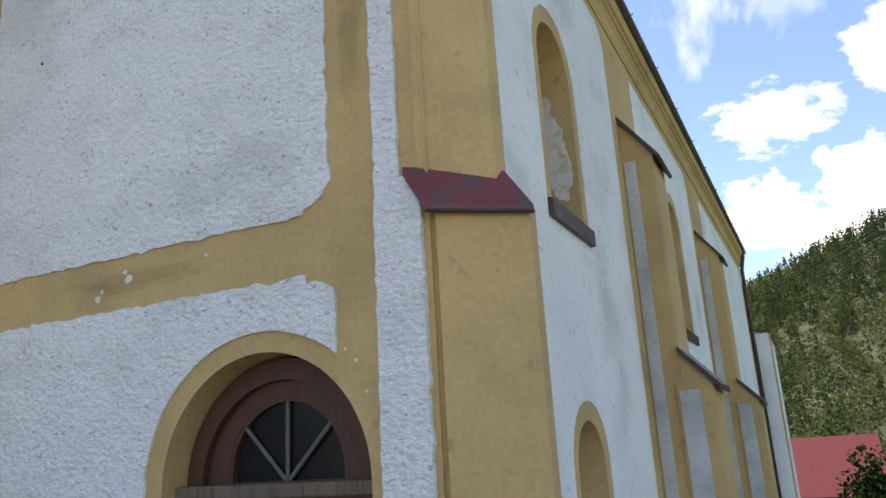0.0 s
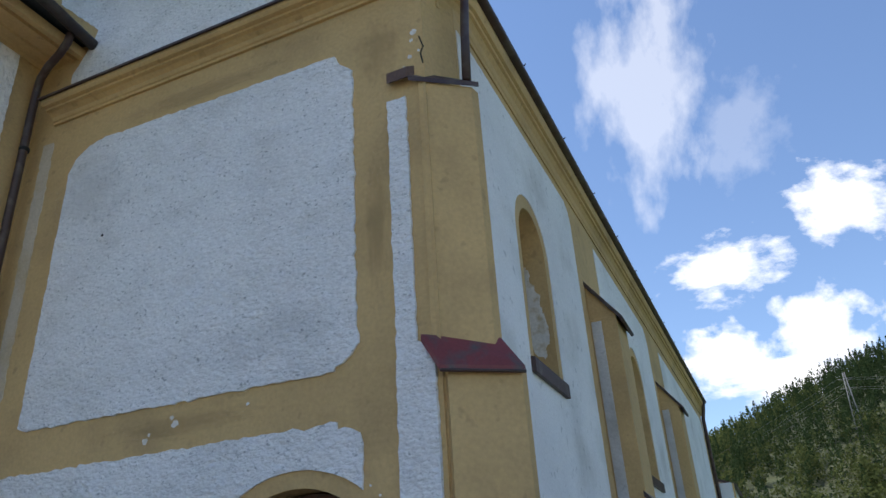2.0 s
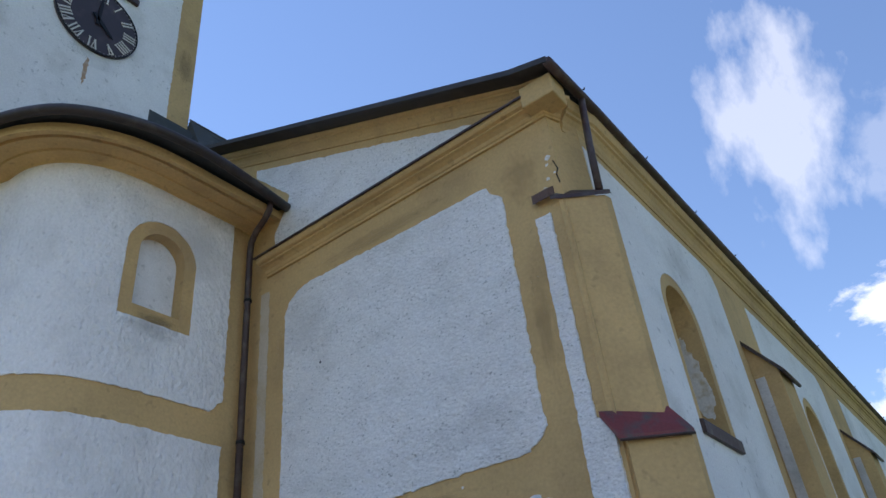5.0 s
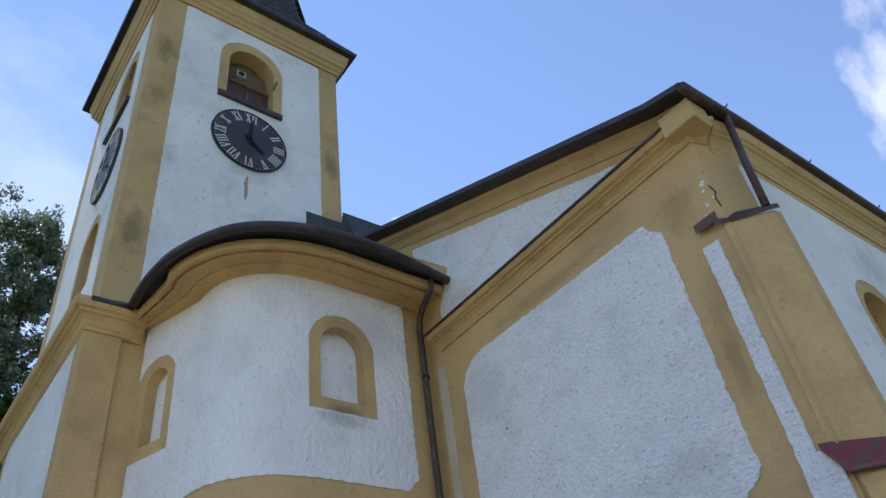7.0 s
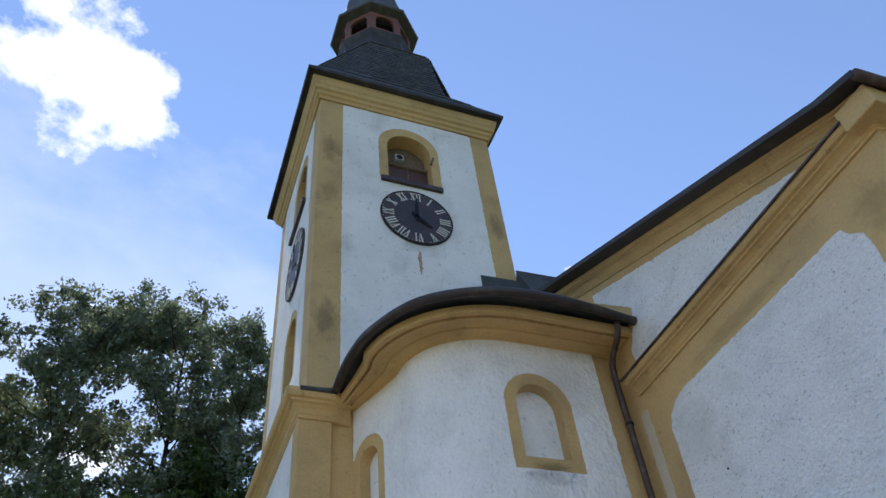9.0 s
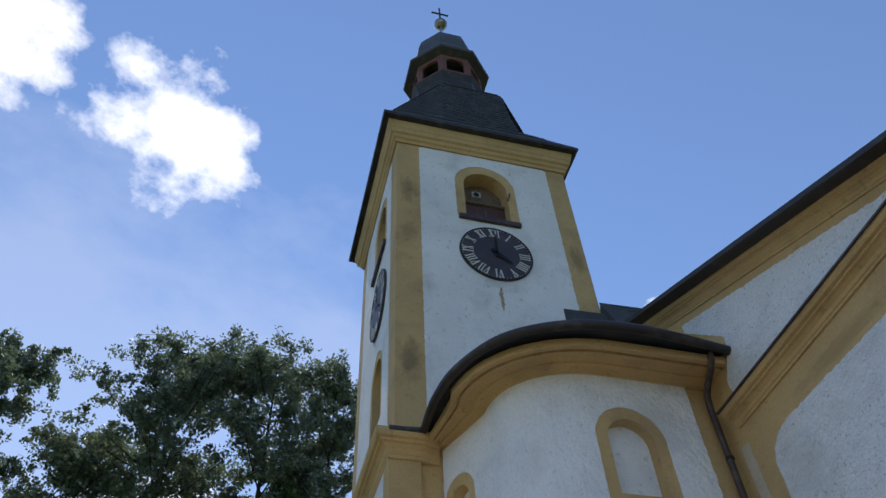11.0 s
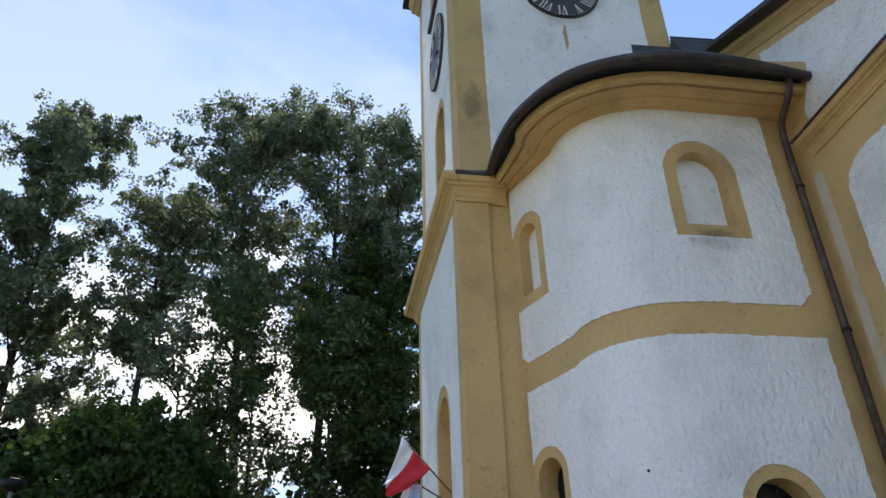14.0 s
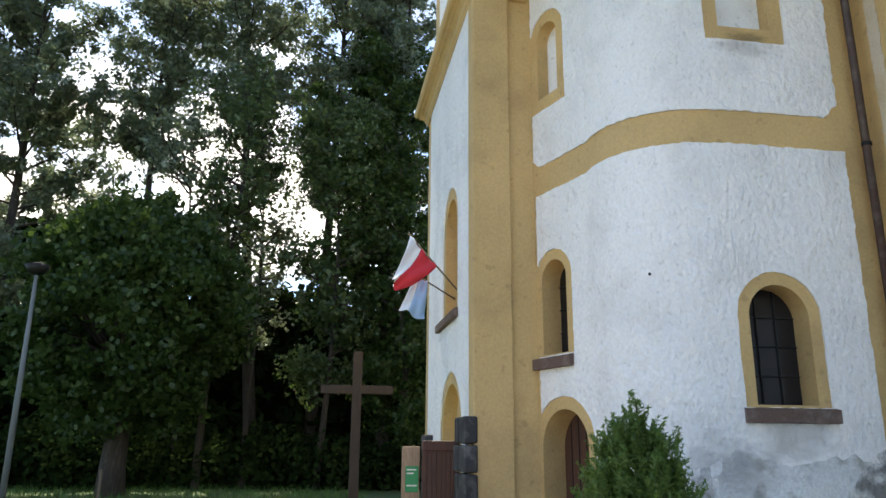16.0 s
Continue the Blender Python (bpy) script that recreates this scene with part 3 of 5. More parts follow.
def side_buttress(y0, y1):
    x0 = NAVE_X + NAVE_SKEW * y0
    b = box("buttress", x0 - 0.1, x0 + 0.40, y0, y1, -2.5, 5.9, OCHRE, church, "ochre and white side buttress with tin caps", 0.012)
    box("lower_stage", x0 + 0.3, x0 + 0.74, y0 - 0.04, y1 + 0.04, -2.5, 2.95, OCHRE, b, bevel=0.012)
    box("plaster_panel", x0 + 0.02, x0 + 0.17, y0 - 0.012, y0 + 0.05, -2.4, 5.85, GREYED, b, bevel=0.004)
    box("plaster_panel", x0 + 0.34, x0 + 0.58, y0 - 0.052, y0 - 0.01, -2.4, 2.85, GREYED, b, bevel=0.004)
    cap((x0 - 0.02, y0 - 0.05), (x0 - 0.02, y1 + 0.05), (x0 + 0.48, y0 - 0.05), (x0 + 0.48, y1 + 0.05), 6.55, 5.88, BROWNTIN, b, 0.08)
    tube("drip_edge", [(x0 + 0.47, y0 - 0.06, 5.84), (x0 + 0.47, y1 + 0.06, 5.84)], 0.03, BROWNTIN, b, sides=6)
    wedge = [(x0 - 0.05, y0 + 0.004, 5.8), (x0 + 0.395, y0 + 0.004, 5.8), (x0 + 0.395, y0 + 0.004, 5.92), (x0 - 0.05, y0 + 0.004, 6.50), (x0 - 0.05, y1 - 0.004, 5.8), (x0 + 0.395, y1 - 0.004, 5.8), (x0 + 0.395, y1 - 0.004, 5.92), (x0 - 0.05, y1 - 0.004, 6.50)]
    mesh_object("cap_core", wedge, [(0, 1, 2, 3), (4, 5, 6, 7), (0, 1, 5, 4), (1, 2, 6, 5), (2, 3, 7, 6), (3, 0, 4, 7)], OCHRE, b)
    cap((x0 + 0.38, y0 - 0.09), (x0 + 0.38, y1 + 0.09), (x0 + 0.82, y0 - 0.09), (x0 + 0.82, y1 + 0.09), 3.38, 2.90, BROWNTIN, b, 0.08)
    wedge = [(x0 + 0.39, y0 - 0.04, 2.94), (x0 + 0.74, y0 - 0.04, 2.94), (x0 + 0.39, y0 - 0.04, 3.31), (x0 + 0.39, y1 + 0.04, 2.94), (x0 + 0.74, y1 + 0.04, 2.94), (x0 + 0.39, y1 + 0.04, 3.31)]
    mesh_object("cap_core", wedge, [(0, 1, 2), (3, 4, 5), (0, 1, 4, 3), (1, 2, 5, 4), (2, 0, 3, 5)], OCHRE, b)


for y0 in (5.4, 12.0):
    side_buttress(y0, y0 + 0.82)

# nave: far walls and roof
box("nave_wall", -22.8, -0.15, NY1, NY1 + 0.6, -2.5, 8.3, OCHRE, church)
plate("nave_wall", rect(0.0, NY1, Z0 - 2.5, 8.3), [], lambda u, v, d: Vector((-22.8 - d, u, v)), -0.6, 0.0, OCHRE, church)
plate("gable_wall", [(-22.8, Z0), (-11.4, Z0), (-11.4, 12.7), (-22.8, 8.2)], [], on_gable, -0.5, 0.0, OCHRE, church)
box("gable_wall", -11.4, -5.88, 0.0, 0.5, Z0, 8.29, OCHRE, church)
RZ = 8.34
ridge_z = RZ + RAKE * 11.3
ROOF_Y = (-0.45, 0.1, 0.8, NY1 + 0.4)
eave_row = [(-0.10, 8.33), (-0.09, 8.35), (-0.08, 8.37), (0.10, 8.50)]
rows_ = [[(ex, y, ez) for y, (ex, ez) in zip(ROOF_Y, eave_row)], [(-0.62, y, RZ + (0.13 if y < 0 else 0.21)) for y in ROOF_Y], [(-11.4, y, ridge_z + 0.14) for y in ROOF_Y], [(-23.0, y, RZ - 0.1) for y in ROOF_Y]]
top_v = [p for r in rows_ for p in r]
rv_ = top_v + [(x, y, z - 0.09) for x, y, z in top_v]
rf_ = []
for i in range(3):
    for j in range(3):
        q = i * 4 + j
        rf_ += [(q, q + 1, q + 5, q + 4), (q + 16, q + 17, q + 21, q + 20)]
rim = [0, 1, 2, 3, 7, 11, 15, 14, 13, 12, 8, 4]
rf_ += [(a, b, b + 16, a + 16) for a, b in zip(rim, rim[1:] + rim[:1])]
roof = mesh_object("roof", rv_, rf_, DARKTIN, church, "dark sheet-metal nave roof")
CORNICE = [(-0.05, 0.0), (0.045, 0.0), (0.05, 0.05), (0.075, 0.07), (0.10, 0.14), (0.17, 0.20), (0.23, 0.215), (0.235, 0.255), (0.30, 0.27), (0.34, 0.32), (0.345, 0.40), (-0.05, 0.40)]
SMALLC = [(a * 0.75, b * 0.58) for a, b in CORNICE]
up = (0, 0, 1)
# horizontal gable cornice, returning round the corner
hc = sweep("cornice", SMALLC, [((-5.49, 0, 7.80), (0, -1, 0), up), ((-0.47, 0, 7.88), (0.45, -1, 0), up), ((-0.40, 0.22, 7.89), (1, -0.3, 0), up)], OCHRE, church)
sweep("flashing", [(0.0, 0.235), (0.285, 0.235), (0.285, 0.22), (0.295, 0.22), (0.295, 0.25), (0.0, 0.31)], [((-5.52, 0, 7.80), (0, -1, 0), up), ((-0.60, 0, 7.877), (0, -1, 0), up)], BROWNTIN, hc)
# raking cornice under the roof edge
rl = math.hypot(1, RAKE)
ru = Vector((RAKE / rl, 0, 1 / rl))
sweep("cornice", [(a * 0.55, b * 0.62 - 0.30) for a, b in CORNICE], [((x, 0, rake_z(x)), (0, -1, 0), ru) for x in (-11.4, -0.30)], OCHRE, church)
box("kneeler", -0.62, -0.17, -0.27, 0.1, 7.94, 8.26, OCHRE, church, bevel=0.02)
# eaves cornice along the nave
nc = sweep("cornice", [(a * 0.55, b * 1.15) for a, b in CORNICE], [((NAVE_X - 0.1, 0.25, 7.76), (1, 0, 0), up), ((NAVE_X, 0.8, 7.77), (1, 0, 0), up), ((NAVE_X + NAVE_SKEW * NY1, NY1 + 0.3, 7.90), (1, 0, 0), up)], OCHRE, church)
gutter = tube("gutter", [(-0.10, -0.44, 8.25), (-0.09, 0.1, 8.27), (-0.08, 0.8, 8.29), (0.10, NY1 + 0.45, 8.42)], 0.065, BROWNTIN, church, "brown eaves gutter")
for k in range(12):
    q = 0.4 + 1.9 * k
    gx = -0.08 + 0.18 * (q - 0.8) / (NY1 - 0.35)
    tube("gutter_hook", [(gx, q, 8.36 + 0.0059 * q), (gx + 0.065, q, 8.35 + 0.0059 * q), (gx + 0.075, q, 8.37 + 0.0059 * q)], 0.010, IRON, gutter, sides=5)
tube("downpipe", [(-0.09, 0.42, 8.26), (-0.10, 0.40, 8.10), (-0.12, 0.33, 7.4), (-0.13, 0.28, 6.72)], 0.045, BROWNTIN, church, "brown sheet-metal downpipe")
PX = NAVE_X + NAVE_SKEW * NY1
tube("downpipe", [(0.09, NY1 - 0.1, 8.35), (0.05, NY1 - 0.1, 8.1), (PX + 0.08, NY1 - 0.1, 7.7), (PX + 0.08, NY1 - 0.1, -2.4)], 0.065, BROWNTIN, church, "brown sheet-metal downpipe")
# lower chancel beyond the nave
chancel = plate("chancel_wall", rect(23.0, 27.0, -2.6, 5.5), [], lambda u, v, d: Vector((0.42 + d, u, v)), -0.8, 0.0, SMOOTH, church)
box("pilaster", 0.05, 0.48, 23.25, 23.5, -2.6, 5.5, OCHRE, chancel)
cap((-0.3, 23.5), (-0.3, 27.1), (0.55, 23.5), (0.55, 27.1), 5.85, 5.5, BROWNTIN, chancel, 0.08)
box("chancel_wall", -0.3, 0.40, 23.62, 23.9, -2.6, 5.5, SMOOTH, church)

# ---- rounded stair wing ----
SE = WING_S[-1]
sA = wing_s(-7.93)
sD = wing_s(-7.80)
wing_openings = {"niche_b": (1.58, 6.79, 8.02, 0.36), "win_b": (1.53, 2.03, 3.41, 0.375), "niche_a": (sA, 6.70, 7.92, 0.24), "win_a": (sA, 2.80, 4.13, 0.28), "door": (sD, Z0 + 0.02, 2.05, 0.49)}
WTOP = 8.95
wing_wall = plate("wing_wall", resample(rect(0.0, SE, Z0, WTOP), 0.14), [arch(*[o[i] for i in (0, 1, 2, 3)]) for o in wing_openings.values()], on_wing, -0.45, 0.0, OCHRE, church, "", 0.16)


def ring(key, grow, drop=0.0):
    u, a, b, h = wing_openings[key]
    return arch(u, a - drop, b + grow, h + grow)


up_hole_a = ring("niche_a", 0.19, 0.22)
panel([(0.42, 5.78), (0.48, 5.74), (0.53, 5.66), (0.62, 5.61), (SE - 0.30, 5.60), (SE - 0.16, 5.72), (SE - 0.16, 8.79), (0.42, 8.79)], [ring("niche_b", 0.19, 0.2), up_hole_a], on_wing, LIME, wing_wall, 0.022, 0.006, 0.16)
panel(rect(0.40, SE - 0.2, Z0, 5.16), [ring("win_b", 0.15, 0.03), ring("win_a", 0.15, 0.02), ring("door", 0.17, 0.2)], on_wing, LIME, wing_wall, 0.022, 0.006, 0.16)
blind(on_wing, *[wing_openings["niche_b"][i] for i in (0, 3, 1, 2)], 0.2, SMOOTH, wing_wall)
blind(on_wing, *[wing_openings["niche_a"][i] for i in (0, 3, 1, 2)], 0.2, SMOOTH, wing_wall)
glazed(on_wing, 1.53, 0.375, 2.03, 3.41, 0.30, 3, 4, wing_wall)
glazed(on_wing, sA, 0.28, 2.80, 4.13, 0.32, 2, 4, wing_wall)
sill(on_wing, 1.52, 0.56, 1.83, 2.02, 0.10, SILL, wing_wall)
sill(on_wing, sA, 0.42, 2.60, 2.79, 0.10, SILL, wing_wall)
side_door = plate("door", arch(sD, Z0, 2.04, 0.48), [], on_wing, -0.42, -0.36, WOODDOOR, church, "brown boarded side door")
for i in range(1, 6):
    x = sD - 0.48 + 0.96 * i / 6
    bar_between(on_wing, (x, Z0), (x, 1.55 + math.sqrt(max(0, 0.48 ** 2 - (x - sD) ** 2))), -0.357, 0.008, DARK, side_door, "board_joint")
# worn plaster near the ground
plate("stained_base", resample([(0.05, Z0), (2.75, Z0), (2.7, 1.3), (2.2, 1.52), (1.6, 1.38), (0.8, 1.50), (0.3, 1.25), (0.05, 1.6)], 0.08, 0.02), [], on_wing, 0.0, 0.030, OLDWHITE, wing_wall, "", 0.16)

BARE = material("bare_rubble_stone", (0.22, 0.21, 0.20), spots=(0.64, 0.62, 0.60), spot_scale=4, spot_lo=0.44, spot_hi=0.56, grain=0.25, grain_scale=18, bump=1.0, bump_scale=9, bump_dist=0.06, pits=0.5, pit_scale=6)
plate("bare_masonry", resample([(0.06, Z0), (1.35, Z0), (1.15, 0.75), (0.86, 1.20), (0.62, 1.38), (0.42, 1.58), (0.06, 1.62)], 0.07, 0.025), [], on_wing, 0.0, 0.036, BARE, wing_wall, "patch of bare grey masonry", 0.16)

wing_path = []
for i in range(41):
    s = SE * i / 40
    p, nrm = wing_at(s)
    wing_path.append((p, nrm))
COVE_ = [(-0.05, -0.18), (0.03, -0.18), (0.06, -0.13), (0.16, -0.10), (0.17, -0.14), (0.25, -0.14), (0.26, -0.08), (0.37, -0.06), (0.43, -0.05), (0.44, -0.13), (0.51, -0.14), (0.515, -0.05), (0.57, -0.05), (0.575, -0.15), (0.66, -0.16), (0.67, 0.06), (-0.05, 0.06)]
COVE = [(a, b * 0.6 if b < 0 else b * 0.6) for a, b in COVE_]
EZ = 8.87
def reach(i):
    """The cornice narrows where the wing meets the porch."""
    return 1.0 if i < 29 else 1.0 - 0.045 * (i - 28)


wc = sweep("cornice", COVE, [((p.x, p.y, EZ), (n_.x * reach(i), n_.y * reach(i), 0), up) for i, (p, n_) in enumerate(wing_path)], OCHRE, church)
front_path = [((-8.35, -3.75, EZ), (1, -0.2, 0), up), ((-8.25, -4.10, EZ), (1, -0.05, 0), up), ((-8.25, -4.62, EZ), (1, -1, 0), up), ((-13.3, -4.62, EZ), (-1, -1, 0), up), ((-13.3, -3.0, EZ), (-1, 0, 0), up)]
sweep("cornice", [(a * 0.85, b * 1.05 - 0.37) for a, b in CORNICE], front_path, OCHRE, church)
# roof of the wing and porch: eave sheet with a rolled edge, rising to the tower
EAVE = [Vector(q) for q in ((-5.10, 0.9), (-5.06, 0.0), (-4.95, -0.9), (-4.90, -1.8), (-5.04, -2.69), (-5.50, -3.50), (-6.30, -3.97), (-7.0, -4.11), (-7.58, -4.12), (-7.90, -4.10), (-7.97, -4.66), (-8.6, -4.68))]
eave_pts = []
for i in range(1, len(EAVE) - 2):
    for k in range(6 if i < 8 else 2):
        t = k / (6 if i < 8 else 2)
        p0, p1, p2, p3 = EAVE[i - 1:i + 3]
        q = 0.5 * (2 * p1 + (p2 - p0) * t + (2 * p0 - 5 * p1 + 4 * p2 - p3) * t * t + (3 * p1 - p0 - 3 * p2 + p3) * t ** 3) if i < 8 else p1.lerp(p2, t)
        eave_pts.append(Vector((q.x, q.y, EZ + 0.07)))
eave_pts += [Vector((-7.97, -4.66, EZ + 0.07)), Vector((-13.6, -4.72, EZ + 0.07))]
top_pts = []
for i, q in enumerate(eave_pts):
    k = i / (len(eave_pts) - 1)
    top_pts.append(Vector((-8.97, 0.45 - 4.8 * min(1.0, k * 1.1), 10.0 - 0.9 * max(0.0, min(1.0, (k - 0.4) / 0.35)))) if i < len(eave_pts) - 1 else Vector((-13.6, -4.35, 9.05)))
n_e = len(eave_pts)
rv = eave_pts + top_pts + [q + Vector((0, 0, -0.05)) for q in eave_pts]
rf = [(i, i + 1, n_e + i + 1, n_e + i) for i in range(n_e - 1)] + [(i, i + 1, 2 * n_e + i + 1, 2 * n_e + i) for i in range(n_e - 1)]
wing_roof = mesh_object("roof", rv, rf, LEAD, church, "curved sheet-metal wing roof")
tube("gutter", [(q.x, q.y, q.z - 0.02) for q in eave_pts[:n_e - 3]], 0.075, GUTTER, wing_roof, "dark brown gutter", 10, (0, 0, 1))
box("eave_edge", -8.04, -7.94, -4.70, -4.06, EZ - 0.01, EZ + 0.08, GUTTER, wing_roof, bevel=0.02)
box("eave_edge", -13.6, -8.04, -4.76, -4.66, EZ - 0.01, EZ + 0.08, GUTTER, wing_roof, bevel=0.02)
tube("downpipe", [(-5.10, -0.34, EZ), (-5.12, -0.34, EZ - 0.12), (-5.25, -0.32, EZ - 0.24), (-5.50, -0.26, EZ - 0.30), (-5.67, -0.21, EZ - 0.40), (-5.72, -0.19, EZ - 0.62), (-5.72, -0.18, 0.0)], 0.05, BROWNTIN, church, "dark brown downpipe in the wall corner")
for zz in (2.4, 5.2, 7.4):
    tube("pipe_clip", [(-5.72, -0.18, zz), (-5.72, -0.18, zz + 0.05)], 0.062, IRON, church)

# ---- porch front and corner pilaster ----
FX1 = -13.2
front_wall = plate("front_wall", rect(FX1, -8.45, Z0, WTOP - 0.02), [arch(-10.28, 3.72, 5.73, 0.55), arch(-10.2, Z0 + 0.02, 2.55, 0.82)], on_front, -0.5, 0.0, OCHRE, church)
panel([(-12.75, Z0), (-8.66, Z0), (-8.66, 8.55), (-12.75, 8.55)], [arch(-10.28, 3.7, 5.93, 0.74), arch(-10.2, Z0 - 0.2, 2.74, 1.02)], on_front, LIME, front_wall)
glazed(on_front, -10.28, 0.55, 3.72, 5.73, 0.34, 2, 4, front_wall)
sill(on_front, -10.45, 0.95, 3.55, 3.72, 0.10, SILL, front_wall)
blind(on_front, -10.2, 0.82, Z0, 2.55, 0.45, WOODDOOR, front_wall)
pilaster = box("pilaster", -8.62, -8.25, -4.65, -4.08, Z0, WTOP - 0.01, OCHRE, church, bevel=0.02)
box("pilaster", -8.9, -8.33, -4.2, -3.6, Z0, WTOP, OCHRE, church, bevel=0.02)
box("front_wall", -13.19, -12.7, -4.11, -0.01, Z0, WTOP, SMOOTH, church)

# chips and small holes in the plaster
CHIP = material("bare_lime_chip", (0.72, 0.68, 0.62), spots=(0.55, 0.45, 0.3), spot_scale=8, grain=0.1, bump=0.3)


def chip(where, u, v, r, mat, parent, out=0.0, name="plaster_chip"):
    pts = [(u + r * rnd.uniform(0.45, 1.1) * math.cos(math.tau * i / 14), v + r * rnd.uniform(0.45, 1.1) * math.sin(math.tau * i / 14)) for i in range(14)]
    plate(name, pts, [], where, out - 0.01, out + 0.004, mat, parent)


for u, v, r in ((-3.09, 3.74, 0.07), (-3.13, 3.80, 0.04), (-3.42, 3.62, 0.06), (-3.38, 3.68, 0.03), (-2.30, 3.80, 0.03), (-0.55, 7.28, 0.07), (-0.58, 7.18, 0.04), (-0.60, 6.98, 0.05), (-0.66, 6.86, 0.05), (-0.50, 7.02, 0.03), (-1.10, 2.98, 0.02), (-1.02, 2.90, 0.02), (-0.95, 2.7, 0.02)):
    chip(on_gable, u, v, r * 0.65, CHIP, gable_wall)
for u, v in ((-4.35, 5.97),):
    chip(on_gable, u, v, 0.022, DARK, gable_wall, 0.022, "nail_hole")
chip(on_wing, 3.0, 3.55, 0.022, DARK, wing_wall, 0.022, "nail_hole")
# plaster fallen off the far jamb of the nearest nave niche
def on_jamb(u, v, d):
    return Vector((NAVE_X - u, 3.12 - d, v))


plate("plaster_chip", resample([(0.03, 4.98), (0.12, 4.70), (0.24, 4.79), (0.33, 5.05), (0.33, 5.88), (0.22, 5.95), (0.15, 5.58), (0.10, 5.50)], 0.04, 0.014), [], on_jamb, -0.01, 0.006, CHIP, nave_wall)
# crack at the corner under the eaves
crack = [(-0.47, 6.85), (-0.49, 6.98), (-0.46, 7.06), (-0.50, 7.20), (-0.485, 7.2), (-0.445, 7.06), (-0.475, 6.98), (-0.455, 6.85)]
plate("plaster_crack", crack, [], on_gable, -0.01, 0.005, DARK, gable_wall)
# dark stone footing of the porch, built of blocks
footing = tagged(new("stone_footing"), "dark rough stone footing at the porch corner", "footing")
for row in range(6):
    for k, (a, b) in enumerate(((-9.02, -8.62), (-8.60, -8.2))):
        sh = 0.1 * (row % 2)
        box("stone", a + sh * (1 - k), b - 0.01, -4.80, -4.60, Z0 + row * 0.38, Z0 + row * 0.38 + 0.36, STONE, footing, bevel=0.03)
for row in range(5):
    box("stone", -12.6, -12.0, -4.78, -4.60, Z0 + row * 0.42, Z0 + row * 0.42 + 0.4, STONE, footing, bevel=0.03)

# ---- tower ----
TZ = 19.15


def tower_face(where, u0, u1, centre, front):
    """One wall of the tower with its belfry opening, clock and lower window."""
    ops = [arch(centre, 16.25, 18.2, 0.60)]
    if front:
        ops.append(arch(centre, 10.9, 12.75, 0.5))
    wall = plate("tower_wall", rect(u0, u1, Z0, TZ), ops, where, -0.45, 0.0, OCHRE, church)
    holes = [arch(centre, 16.2, 18.5, 0.84)]
    if front:
        holes.append(arch(centre, 10.85, 12.95, 0.68))
    panel(notched(u0 + 0.62, u1 - (0.2 if front else 0.55), 8.0, 18.95, 0.06), holes, where, SMOOTH, wall, 0.012, 0.006)
    # dark brown back: the shade deep in the opening is painted by colour
    plate("niche_back", arch(centre, 16.1, 18.25, 0.64), [], where, -0.50, -0.44, WOODGREY, wall)
    sill(where, centre, 0.82, 16.06, 16.24, 0.10, BROWNTIN, wall)
    sh = plate("shutter", rect(centre - 0.6, centre + 0.02, 16.25, 17.22), [], where, -0.34, -0.30, WOODDOOR, wall, "brown boarded belfry shutter")
    plate("shutter", rect(centre + 0.04, centre + 0.6, 16.25, 17.18), [], where, -0.34, -0.30, WOODDOOR, wall)
    bar_between(where, (centre - 0.6, 17.2), (centre + 0.6, 17.2), -0.28, 0.05, WOODGREY, wall, "beam")
    bar_between(where, (centre + 0.03, 16.25), (centre + 0.03, 17.2), -0.28, 0.025, WOODGREY, wall, "post")
    speaker = plate("loudspeaker", rect(centre - 0.27, centre - 0.03, 17.52, 17.74), [], where, -0.45, -0.30, GREYBOX, wall, "small grey box loudspeaker")
    ringp = [(centre - 0.15 + 0.085 * math.cos(math.tau * i / 20), 17.63 + 0.085 * math.sin(math.tau * i / 20)) for i in range(20)]
    plate("horn", ringp, [], where, -0.30, -0.29, DARK, speaker)
    bar_between(where, (centre + 0.58, 17.12), (centre + 0.66, 17.42), 0.06, 0.03, WOODGREY, wall, "bracket")
    if front:
        glazed(where, centre, 0.5, 10.9, 12.75, 0.3, 2, 4, wall)
    return wall


